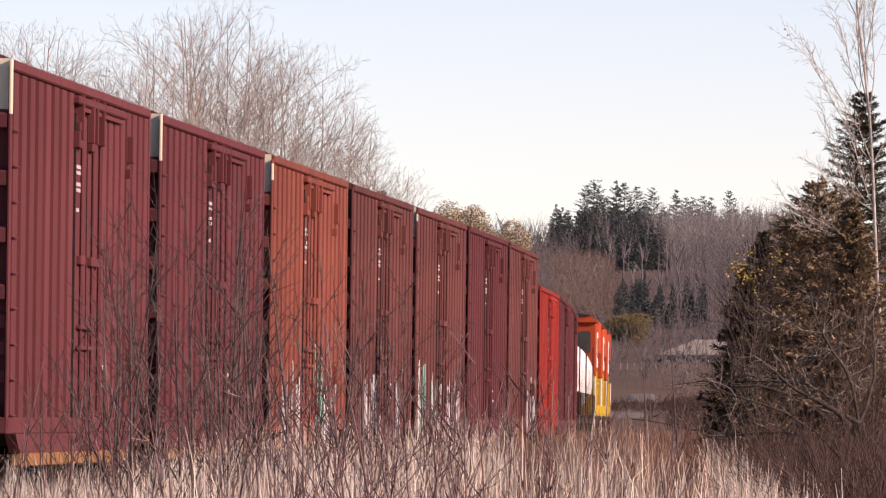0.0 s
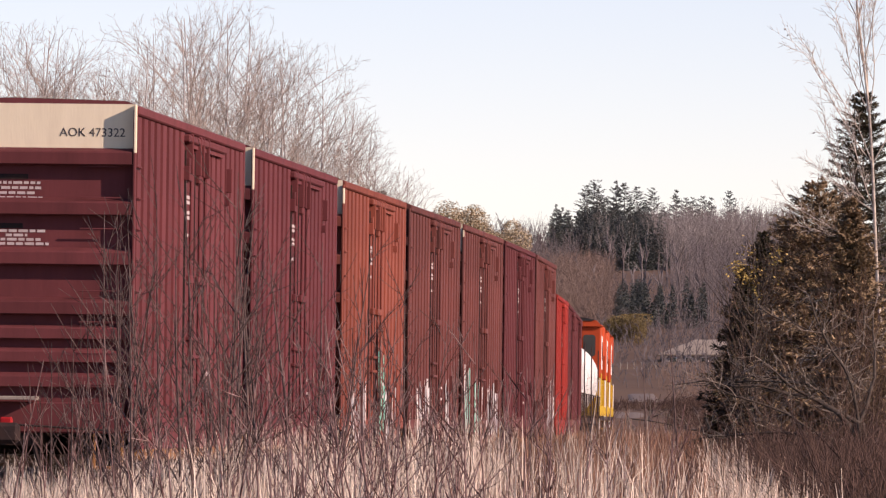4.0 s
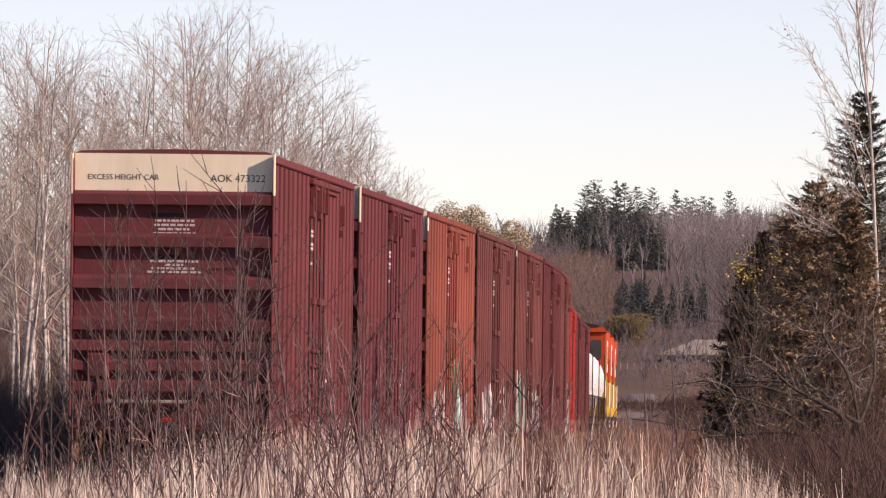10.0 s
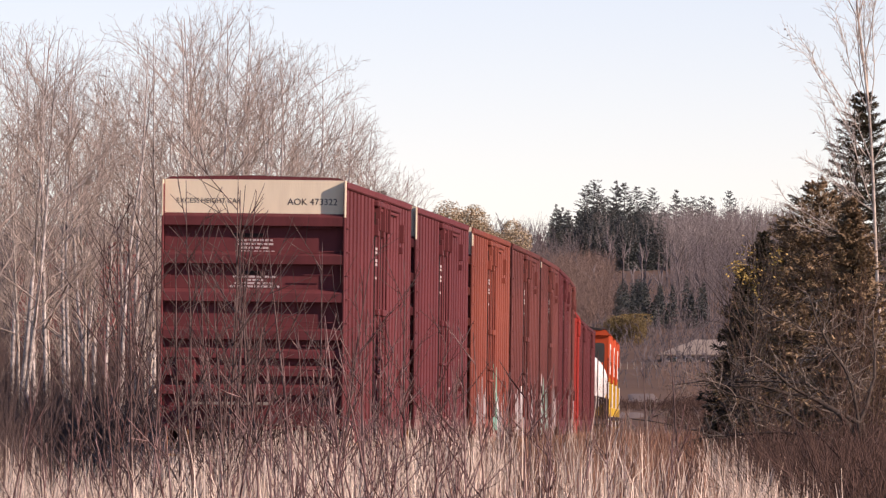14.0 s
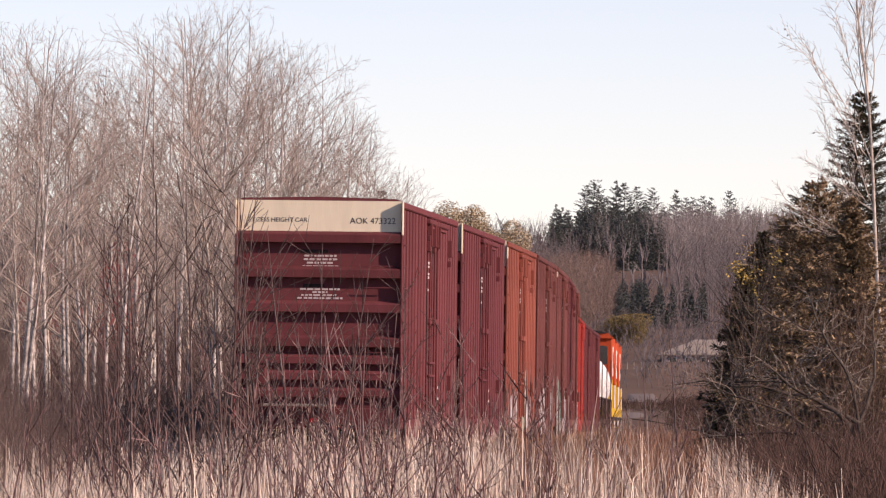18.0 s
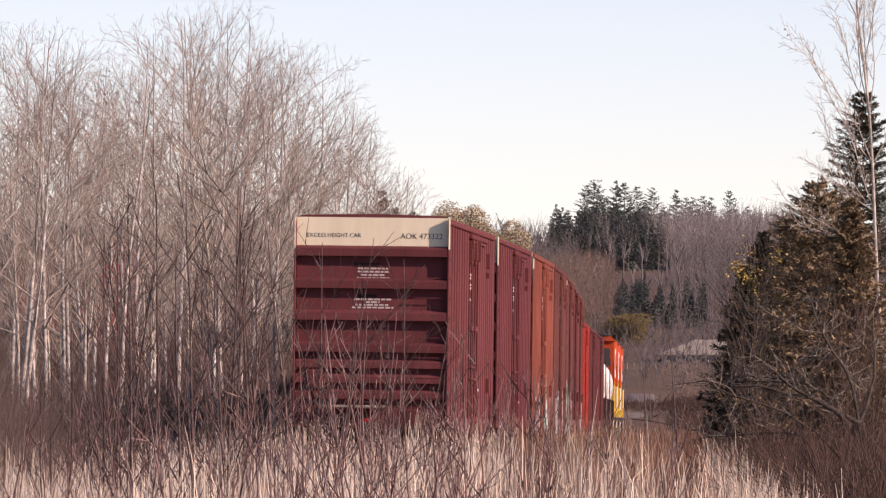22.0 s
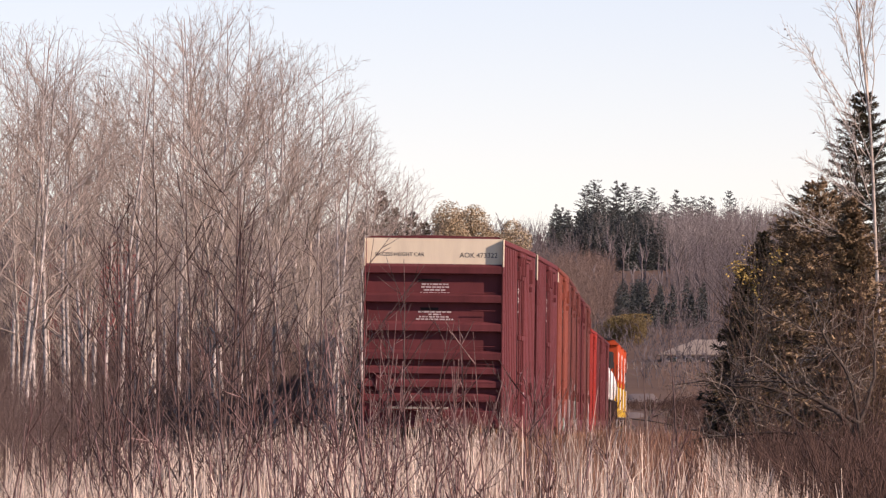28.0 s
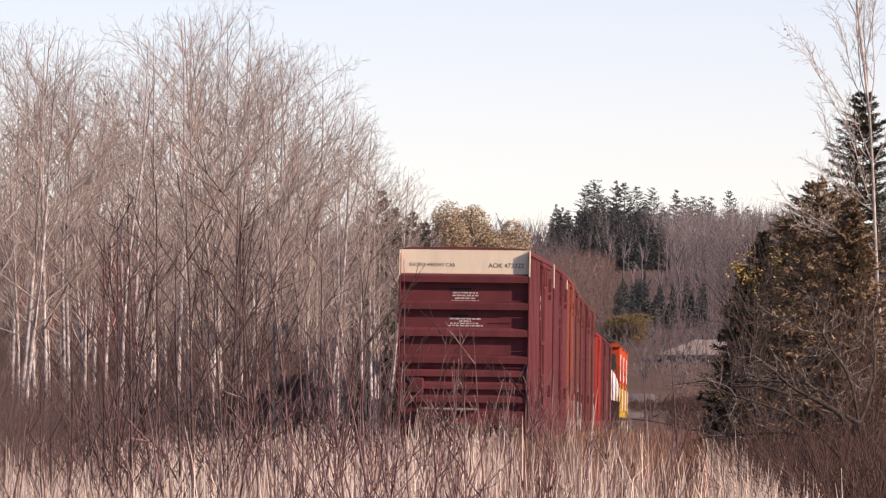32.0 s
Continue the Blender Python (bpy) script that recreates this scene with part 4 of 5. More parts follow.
# ---- bare aspens along the far side of the line ----
def build_aspens():
    rng = random.Random(11)
    proto = []
    for k in range(6):
        t, c = fan_tree(100 + k, 13.0, 19 + 2 * (k % 3), 0.145 + 0.02 * (k % 3), 0.385, 0.565)
        proto.append((t, c))
    spots = ((-9.96, 190, 10.21), (-9.40, 196, 10.54), (-9.23, 205, 10.75), (-9.23, 215, 10.63), (-8.93, 222, 10.57),
             (-8.43, 226, 11.46), (-8.13, 232, 11.86), (-7.81, 238, 12.51), (-7.45, 244, 12.94), (-7.18, 250, 13.54),
             (-6.69, 252, 13.80), (-6.37, 256, 13.91), (-6.06, 262, 13.85), (-6.09, 270, 13.18), (-5.76, 276, 13.35),
             (-5.40, 282, 13.78), (-5.08, 290, 14.22), (-4.77, 296, 14.29), (-4.42, 302, 13.76), (-3.98, 310, 13.28),
             (-3.45, 316, 12.70), (-3.05, 322, 12.45), (-2.55, 328, 11.80), (-2.45, 336, 11.0),
             (-11.32, 230, 11.04), (-10.37, 250, 11.04), (-10.20, 262, 11.66), (-7.88, 285, 14.19), (-6.65, 300, 13.88),
             (-5.07, 325, 13.32), (-8.59, 270, 13.01), (-6.23, 310, 13.38), (-11.83, 215, 11.12), (-11.65, 200, 10.98),
             (-4.05, 335, 12.30), (-7.17, 290, 13.84), (-9.99, 280, 12.52), (-8.78, 300, 14.65),
             (-11.2, 240, 12.4), (-9.77, 225, 11.2), (-10.2, 210, 11.2), (-10.53, 262, 12.7), (-1.42, 345, 10.6), (-2.10, 340, 11.5), (-2.70, 330, 12.0), (-9.1, 248, 12.0))
    made = {}
    for i, (x, y, top) in enumerate(spots):
        v = i % 6
        k = (top - ground_z(x, y)) / 12.65
        m = stand(x, y, rng.uniform(0, 360), k * rng.uniform(0.85, 1.05), k)
        if v in made:
            again(made[v], m)
        else:
            made[v] = plant("aspen_tree", "bare grey-barked aspen with a fine twiggy crown", "tree", *proto[v], ASPEN, ASPEN_TWIG, m, "aspens beside the railway")
    # slimmer young stems between them
    slim = {}
    for i in range(46):
        v = i % 3
        y = rng.uniform(185, 320)
        x = line_x(y) - rng.uniform(5.0, 15.0)
        m = stand(x, y, rng.uniform(0, 360), rng.uniform(0.7, 1.15))
        if v in slim:
            again(slim[v], m)
        else:
            t, c = aspen(300 + v, 8.0, limbs=16, per=5, twigs=4, spread=0.16, clear=0.40, lean=0.02)
            slim[v] = plant("young_aspen", "slim young aspen, bare and pale-barked", "tree", t, c, BIRCH, ASPEN_TWIG, m, "aspens beside the railway")


build_aspens()


# ---- brush and woods that nobody could count ----
def thicket(name, label, spots, mat, seed, lo, hi, r, fan=0.35, branch=3):
    """Joined upright twigs: spots are base points; each sends up one stick with a few side shoots."""
    rng = np.random.default_rng(seed)
    p = np.asarray(spots, dtype=np.float64)
    n = len(p)
    h = rng.uniform(lo, hi, n)
    d = np.stack([rng.normal(0, fan, n), rng.normal(0, fan, n), np.ones(n)], 1)
    d /= np.linalg.norm(d, axis=1, keepdims=True)
    mid = p + d * (h * 0.5)[:, None]
    d2 = d + rng.normal(0, 0.16, (n, 3))
    d2 /= np.linalg.norm(d2, axis=1, keepdims=True)
    top = mid + d2 * (h * 0.5)[:, None]
    one = np.ones((n, 1))
    rows = [np.concatenate([p, mid, one * r, one * r * 0.75], 1), np.concatenate([mid, top, one * r * 0.75, one * r * 0.35], 1)]
    for k in range(branch):
        f = rng.uniform(0.3, 0.95, n)[:, None]
        q = np.where(f < 0.5, p + (mid - p) * f * 2, mid + (top - mid) * (f - 0.5) * 2)
        b = d + rng.normal(0, 0.55, (n, 3))
        b[:, 2] = np.abs(b[:, 2]) + 0.2
        b /= np.linalg.norm(b, axis=1, keepdims=True)
        e = q + b * (h * rng.uniform(0.15, 0.38, n))[:, None]
        rows.append(np.concatenate([q, e, one * r * 0.6, one * r * 0.3], 1))
    tagged(link(name, sticks(name, np.concatenate(rows), mat, 3), mat), label, "brush" if "wood" not in name else "woods", kind="stuff")


def ground_spots(n, seed, fx, fy):
    rng = random.Random(seed)
    out = []
    while len(out) < n:
        y = fy(rng)
        x = fx(rng, y)
        if x is not None:
            out.append((x, y, ground_z(x, y) - 0.05))
    return out


def patchy(r, x, y):
    return x if noise.noise((x * 0.55, y * 0.22, 5.0)) + r.uniform(-0.35, 0.35) > -0.12 else None


def build_brush():
    # purple-brown brush under the aspens
    thicket("lineside_brush", "low purple-brown brush beside the line",
            ground_spots(3600, 4, lambda r, y: patchy(r, line_x(y) - 3.6 - 3.2 * r.random(), y), lambda r: 160 + 90 * r.random()), THICKET, 3, 0.4, 1.2, 0.0055, 0.30, 5)
    thicket("alder_brush", "dense leafless purple-brown brush below the trees",
            ground_spots(11000, 5, lambda r, y: patchy(r, line_x(y) - (4.0 if y < 162 else 6.2) - 11 * r.random() ** 1.2, y), lambda r: 122 + 140 * r.random() ** 1.3), THICKET, 5, 0.8, 3.0, 0.0052, 0.26, 5)
    # thicker brush on the near stretch, close to the line
    thicket("near_brush", "thick leafless purple-brown brush along the line",
            ground_spots(9500, 10, lambda r, y: line_x(y) - 3.4 - 7 * r.random(), lambda r: r.uniform(112, 166)), THICKET, 10, 0.7, 2.5, 0.0045, 0.28, 5)
    # woods behind the aspens
    thicket("bare_woods", "crowded bare trees in the middle distance",
            ground_spots(1500, 6, lambda r, y: line_x(min(y, 420)) - r.uniform(9, 70), lambda r: r.uniform(300, 620)), FAR_WOOD, 6, 5.0, 9.5, 0.028, 0.07, 20)
    # crowded saplings before the barn
    thicket("sapling_woods", "crowded grey-brown saplings behind the aspens",
            ground_spots(1700, 7, lambda r, y: -0.053 * y + 10.5 * r.random() ** 1.2, lambda r: r.uniform(268, 296)), THICKET, 7, 2.2, 4.6, 0.014, 0.10, 10)
    # brown brush by the spruces
    thicket("bramble_brush", "tangled reddish-brown brush at the field's edge",
            ground_spots(15000, 8, lambda r, y: max(2.65 + (y - 60) * 0.0235, 0.0315 * y) + abs(r.gauss(0, 2.4)), lambda r: r.uniform(58, 170)), BRAMBLE, 8, 0.7, 1.75, 0.008, 0.45, 3)


build_brush()


def far_woods():
    rng = random.Random(21)

    def bare(n, seed, fx, fy, lo, hi, name, label, r=0.055, branch=11, fan=0.05, mat=FAR_WOOD):
        thicket(name, label, ground_spots(n, seed, fx, fy), mat, seed, lo, hi, r, fan, branch)

    def hill_x(r, y):
        x = r.uniform(-0.085, 0.085) * y
        px = x / y
        if 0.0155 < px < 0.0285 and 1080 < y < 1400:
            return None
        if 0.0125 < px < 0.0345 and y < (1090 if px < 0.026 else 830):
            return None
        return x

    bare(12000, 31, hill_x, lambda r: 640 + 900 * r.random() ** 0.75, 3.0, 6.3, "hill_woods", "bare brown woods on the distant hillside", 0.036, 8)
    bare(1500, 32, lambda r, y: r.uniform(0.010, 0.034) * y, lambda r: r.uniform(590, 1090), 0.6, 2.4, "hill_scrub", "low brown scrub on the slope", 0.035, 8, 0.3)
    bare(1300, 33, lambda r, y: r.uniform(-0.35, 0.35) * y, lambda r: r.uniform(900, 1700), 3.5, 6.5, "outer_hill_woods", "bare brown woods on the distant hills", 0.15, 8)
    bare(900, 34, lambda r, y: r.uniform(0.0235, 0.0400) * y, lambda r: r.uniform(1270, 1400), 5.2, 8.4, "hill_birch_woods", "pale bare birch woods among the spruces", 0.034, 12, 0.05, FAR_BIRCH)
    bare(110, 35, lambda r, y: r.uniform(0.0160, 0.0235) * y, lambda r: r.uniform(1260, 1390), 4.0, 8.0, "slope_birch_woods", "pale bare birches in the spruce wood", 0.034, 10, 0.05, FAR_BIRCH)
    bare(1500, 36, lambda r, y: r.uniform(0.0105, 0.0188) * y, lambda r: r.uniform(760, 1085), 2.4, 4.6, "russet_woods", "soft russet-brown bare woods on the slope", 0.030, 15, 0.22, RUSSET_WOOD)
    # single spruces on the skyline
    group = "hilltop spruces"
    spots = ((17.87, 1380, 35.31), (19.93, 1400, 34.89), (22.42, 1370, 38.07), (24.36, 1390, 39.49), (27.60, 1400, 39.58),
             (28.45, 1380, 38.69), (30.81, 1390, 38.33), (32.84, 1370, 37.71), (36.90, 1390, 37.88), (38.79, 1400, 36.88),
             (39.30, 1380, 36.38), (41.11, 1390, 36.90), (42.75, 1400, 36.88), (44.75, 1370, 37.18), (48.62, 1400, 35.43),
             (25.05, 1350, 35.62), (28.88, 1350, 35.45), (31.14, 1350, 34.75), (34.01, 1350, 34.06), (22.79, 1340, 33.47))
    crest = [(19.48, 372), (23.09, 345), (26.25, 338), (31.21, 345), (35.72, 352), (41.13, 360), (47.45, 372), (50.15, 392)]
    for k in range(26):
        y = rng.uniform(1335, 1400)
        x = (22.37 + (49.70 - 22.37) * rng.random() ** 1.6) * y / 1400
        row = float(np.interp(x * 1400 / y, [c[0] for c in crest], [c[1] for c in crest])) + rng.uniform(2, 42)
        spots += ((x, y, 1.7 + (740 - row) * y / 15521),)
    made = {}
    for i, (x, y, top) in enumerate(spots):
        h = top - ground_z(x, y)
        v = i % 4
        m = stand(x, y, rng.uniform(0, 360), h / 14.0)
        if v in made:
            again(made[v], m)
        else:
            made[v] = conifer("dark distant spruce on the hill", 60 + v, 14.0, 3.1 + 0.7 * v, m, HAZED_NEEDLE, group, levels=30, around=7, per=26, spray_l=0.55, spray_w=0.11, gap=0.32, skirt=0.05, droop=-0.15, blunt=0.62, fan=0.34)
    # denser conifers joined
    rows, limb = [], []
    for i in range(210):
        k = i / 210
        if k < 0.62:
            y = rng.uniform(1270, 1345)
            x = rng.uniform(0.0122, 0.0255) * y
            h = rng.uniform(4.0, 9.0)
        elif k < 0.82:
            y = rng.uniform(800, 850)
            x = rng.choice((rng.uniform(0.0195, 0.0232), rng.uniform(0.0222, 0.0300))) * y
            h = rng.uniform(2.2, 4.4)
        else:
            y = rng.uniform(1300, 1400)
            x = rng.uniform(0.0255, 0.045) * y
            h = rng.uniform(4, 8)
        t, l, sp = spruce(700 + i, h, h * 0.19, levels=20, around=7, per=11, spray_l=0.46 if y > 1000 else 0.30, spray_w=0.105 if y > 1000 else 0.06, gap=0.15, skirt=0.02)
        z = ground_z(x, y)
        rows += [(a[0] + x, a[1] + y, a[2] + z, *a[3:]) for a in sp]
    me = sprays_mesh("spruce_wood", rows, HAZED_NEEDLE)
    tagged(link("spruce_wood", me, HAZED_NEEDLE), "dark spruce wood on the far slope", "woods", kind="stuff")
    # conifers at the end of the aspen row
    for x, y, top, r in ((-3.0, 430, 12.9, 2.0), (-2.38, 440, 12.30, 1.4), (-1.57, 436, 11.98, 1.7), (-0.93, 450, 11.79, 1.6), (-4.13, 445, 12.25, 1.5)):
        conifer("dark spruce behind the bare aspens", int(x * 10 + y), top - ground_z(x, y), r, stand(x, y), NEEDLE, "spruces behind the aspens", levels=34, around=10, per=60, spray_l=0.30, spray_w=0.045, gap=0.08, blunt=0.65)


far_woods()


def leafy_tree(label, x, y, top, rad, base, mat, seed, n, leaf):
    """Round autumn crown: limbs inside, many small leaf clumps outside."""
    rng = random.Random(seed)
    h = top - ground_z(x, y)
    t, c = aspen(seed, h * 0.92, limbs=14, per=4, twigs=2, spread=0.20, clear=0.35)
    ob = tagged(new("autumn_tree"), label, "tree")
    tubes("trunk", t, OLD_BARK, ob, 5)
    tagged(link("branchwork", sticks("branchwork", c, OLD_BARK, 3), OLD_BARK, ob), kind="stuff")
    rows = []
    lumps = [(rng.gauss(0, 0.45) * rad, rng.gauss(0, 0.45) * rad, base + (h - base) * rng.uniform(0.2, 0.92), rad * rng.uniform(0.3, 0.5)) for _ in range(26)]
    for k in range(n):
        lx, ly, lz, lr = lumps[k % 26]
        v = Vector((rng.gauss(0, 1), rng.gauss(0, 1), rng.gauss(0, 1))).normalized() * lr * rng.uniform(0.55, 1.05)
        d = rnd_dir(rng, rng.uniform(-0.6, 0.8))
        s = d.cross(Vector((rng.gauss(0, 1), rng.gauss(0, 1), rng.gauss(0, 1)))).normalized()
        rows.append((lx + v.x, ly + v.y, min(h, lz + v.z), *d, *s, leaf * rng.uniform(0.6, 1.4), leaf * 0.35))
    link("crown", sprays_mesh("crown", rows, mat), mat, ob)
    ob.matrix_basis = stand(x, y)
    return ob


leafy_tree("rounded ochre-leaved tree beyond the train", 1.61, 520, 14.67, 2.4, 6.0, OCHRE, 71, 42000, 0.11)
leafy_tree("low ochre-leaved tree beyond the train", 3.25, 525, 13.71, 1.6, 5.0, OCHRE, 72, 15000, 0.11)
leafy_tree("olive-yellow bush on the slope", 14.75, 720, 10.2, 2.0, 0.2, OLIVE_LEAF, 73, 16000, 0.10)


# ---- spruces, birch and old apple tree at the field's edge ----
def build_edge_trees():
    g = "spruces at the field's edge"
    for x, y, top, r, sd in ((7.28, 152, 7.38, 2.4, 5), (6.05, 142, 5.52, 2.05, 6), (5.47, 150, 4.89, 1.25, 7), (5.67, 122, 4.77, 1.2, 8), (5.02, 146, 4.24, 0.95, 10), (5.79, 147, 5.06, 1.3, 12),
                          ):
        conifer("dark green spruce with brown dying twigs", sd, top - ground_z(x, y), r, stand(x, y), DRY_NEEDLE if sd in (6, 8, 9, 12) else NEEDLE, g, levels=40, around=12, per=95, spray_l=0.15, spray_w=0.019, gap=0.10, blunt=0.62 if sd in (6, 12) else 0.8)
    # birch
    rng = random.Random(91)
    trunk, crown = [], []
    shoot(trunk, rng, Vector((0, 0, -0.2)), Vector((-0.022, 0, 1)), 9.8, 0.036, 0.009, 14, 0.022, 0.0)
    lead = [Vector(a[3:6]) for a in trunk]
    # start height, sideways reach, rise
    for z0, dx, dz in ((4.25, -1.15, 2.05), (5.6, -0.95, 1.6), (6.3, -0.55, 1.7), (4.1, -1.30, 0.95), (6.0, -0.25, 2.4), (6.6, 0.4, 1.7), (5.2, 0.8, 1.6), (6.9, -0.4, 1.5), (3.6, 0.9, 1.5),
                       (7.2, 0.25, 1.5), (5.0, -0.7, 1.0), (7.5, -0.5, 1.3), (5.8, -0.12, 2.6), (6.1, 0.15, 2.3), (4.7, -0.9, 0.6), (3.7, -0.95, 0.8), (4.9, -0.35, 1.6), (5.4, -0.6, 2.2)):
        p = min(lead, key=lambda q: abs(q.z - z0))
        d = Vector((dx, rng.gauss(0, 0.3), dz * 0.8)).normalized()
        ln = math.hypot(dx, dz)
        lp = shoot(crown, rng, p, d, ln, 0.0105, 0.0035, 9, 0.07, 0.035)
        for q, e, r in lp[2:]:
            for k in range(3):
                b = off_axis(rng, e, rng.uniform(0.35, 0.75))
                b.z += 0.15
                bp = shoot(crown, rng, q, b.normalized(), rng.uniform(0.15, 0.55), 0.0034, 0.0020, 4, 0.09, 0.04)
                for w in (1, 2, 3):
                    shoot(crown, rng, bp[w][0], off_axis(rng, bp[w][1], 0.7), rng.uniform(0.06, 0.18), 0.0030, 0.0020, 2, 0.15, 0.0)
    x, y = 6.50, 128.0
    ob = plant("birch_tree", "slim white birch with bare upswept branches", "tree", trunk, crown, BIRCH, BIRCH, stand(x, y), names=("trunk", "branchwork"), sides=8)
    rows = []
    for k in range(60):
        s = rng.choice(crown)
        d = rnd_dir(rng, -0.6)
        rows.append((*s[3:6], *d, *d.cross(Vector((0.3, 0.2, 1))).normalized(), rng.uniform(0.03, 0.06), 0.016))
    tagged(link("last_leaves", sprays_mesh("last_leaves", rows, OLD_BARK), OLD_BARK, ob, "few withered leaves"), kind="stuff")
    # old apple tree: crooked limbs that reach out over the grass
    rng = random.Random(17)
    stem, twig = [], []
    shoot(stem, rng, Vector((0, 0, -0.1)), Vector((-0.05, 0, 1)), 1.75, 0.105, 0.08, 4, 0.04, 0)
    knee = Vector(stem[-1][3:6])
    limbs = ((knee, (-0.80, -0.1, 0.60), 1.55, 0.065), (knee - Vector((0, 0, 0.35)), (-1.0, 0.15, 0.22), 2.35, 0.05), (knee, (-0.12, 0.2, 1.0), 1.7, 0.045),
             (knee + Vector((-0.35, 0, 0.3)), (-0.5, 0.3, 0.9), 1.3, 0.03), (knee - Vector((0.3, 0, 0.2)), (-0.9, -0.5, 0.35), 1.6, 0.035), (knee, (0.5, 0.3, 0.8), 1.5, 0.05),
             (Vector((-0.1, -0.1, 0.6)), (-0.9, -0.3, 0.35), 1.4, 0.02))
    # low limb that arches far out over the grass
    low = [Vector(v) for v in ((-0.15, 0, 1.35), (-0.48, -0.05, 1.76), (-0.80, 0.0, 1.95), (-1.12, 0.05, 2.0), (-1.45, 0.0, 2.10), (-1.78, -0.1, 2.09), (-2.12, 0.0, 2.16), (-2.62, 0.05, 2.09))]
    for i in range(7):
        stem.append((*low[i], *low[i + 1], 0.040 - 0.0052 * i, 0.040 - 0.0052 * (i + 1)))
        for k in range(3):
            q = low[i].lerp(low[i + 1], rng.random())
            bp = shoot(twig, rng, q, Vector((rng.gauss(-0.5, 0.4), rng.gauss(0, 0.4), rng.gauss(0.1, 0.4))).normalized(), rng.uniform(0.2, 0.5), 0.006, 0.003, 4, 0.2, 0.02)
            shoot(twig, rng, bp[2][0], off_axis(rng, bp[2][1], 0.7), 0.15, 0.004, 0.002, 2, 0.2, 0.0)
    for p, d, ln, r in limbs:
        r *= 0.52
        lp = shoot(stem, rng, p, Vector(d).normalized(), ln, r, 0.010, 7, 0.14, -0.01)
        if r > 0.021:
            lp += shoot(stem, rng, lp[5][0], Vector((-1, rng.gauss(0, 0.2), 0.05)).normalized(), ln * 0.55, r * 0.35, 0.007, 5, 0.15, 0.0)
        for q, b, rr in lp[1:]:
            for k in range(3):
                td = Vector((rng.gauss(-0.2, 0.6), rng.gauss(0, 0.6), rng.gauss(0.35, 0.6))).normalized()
                tl = rng.uniform(0.15, 0.6)
                bp = shoot(twig, rng, q, td, tl, 0.007, 0.003, 4, 0.22, 0.03)
                for w in range(3):
                    shoot(twig, rng, bp[1 + w][0], off_axis(rng, bp[1 + w][1], 0.8), tl * rng.uniform(0.2, 0.5), 0.004, 0.002, 2, 0.2, 0.05)
    plant("old_apple_tree", "crooked old apple tree with lichen-grey limbs", "tree", stem, twig, OLD_BARK, LICHEN, pose(5.35, 108.0, 0), names=("limb", "branchwork"), sides=7)
    # leafless undergrowth in front of the spruces
    rng = random.Random(23)
    first = {}
    for i in range(8):
        y = rng.uniform(108, 134)
        x = (0.038 + 0.0135 * rng.random() ** 0.8) * y
        h = 3.4 + 20.0 * max(0, x / y - 0.038) * rng.uniform(2, 6)
        v = i % 4
        m = stand(x, y, rng.uniform(0, 360), 0.8 + 0.2 * rng.random(), h / 4.2)
        if v in first:
            again(first[v], m)
        else:
            st, tw = sapling(640 + v, 4.2, stems=7, splay=0.26, side=10, fine=3, r=0.013)
            first[v] = plant("bare_alder", "leafless brown alder shrub before the spruces", "shrub", st, tw, ALDER, ALDER, m, "shrubs before the spruces", names=("stem", "twig_crown"), sides=4)
    for px, y, top in ((0.0392, 146.0, 5.3), (0.0425, 147.0, 5.7), (0.0468, 146.0, 6.2)):
        v = 4 + int(y) % 2
        m = stand(px * y, y, y * 77.0, 0.95, top / 4.2)
        if v in first:
            again(first[v], m)
        else:
            st, tw = sapling(640 + v, 4.2, stems=6, splay=0.10, side=12, fine=3, r=0.012, low=0.4, long=0.24)
            first[v] = plant("bare_alder", "tall leafless grey-twigged alder before the spruces", "shrub", st, tw, ALDER, LICHEN, m, "shrubs before the spruces", names=("stem", "twig_crown"), sides=4)
    # young tree with the last yellow leaves
    t, c = aspen(55, 3.75, limbs=16, per=4, twigs=3, spread=0.20, clear=0.3)
    x, y = 4.15, 118.0
    ob = plant("yellow_leaved_sapling", "young tree with clusters of yellow leaves", "tree", t, c, OLD_BARK, OLD_BARK, stand(x, y), names=("trunk", "branchwork"))
    rows = []
    clumps = ((-0.17, 3.70, 0.13, 150), (-0.02, 3.62, 0.09, 60), (0.34, 3.88, 0.09, 40), (0.05, 3.40, 0.10, 35), (0.30, 3.70, 0.16, 25), (-0.06, 3.95, 0.08, 20))
    for cx, cz, cr, n in clumps:
        for k in range(n):
            d = rnd_dir(rng, rng.uniform(-1, 0.3))
            rows.append((cx + rng.gauss(0, cr * 0.6), rng.gauss(0, 0.15), cz + rng.gauss(0, cr * 0.6), *d, *d.cross(Vector((rng.gauss(0, 1), rng.gauss(0, 1), 1))).normalized(), rng.uniform(0.03, 0.06), 0.015))
    link("leaves", sprays_mesh("leaves", rows, YELLOW_LEAF), YELLOW_LEAF, ob, "small yellow leaves")


build_edge_trees()


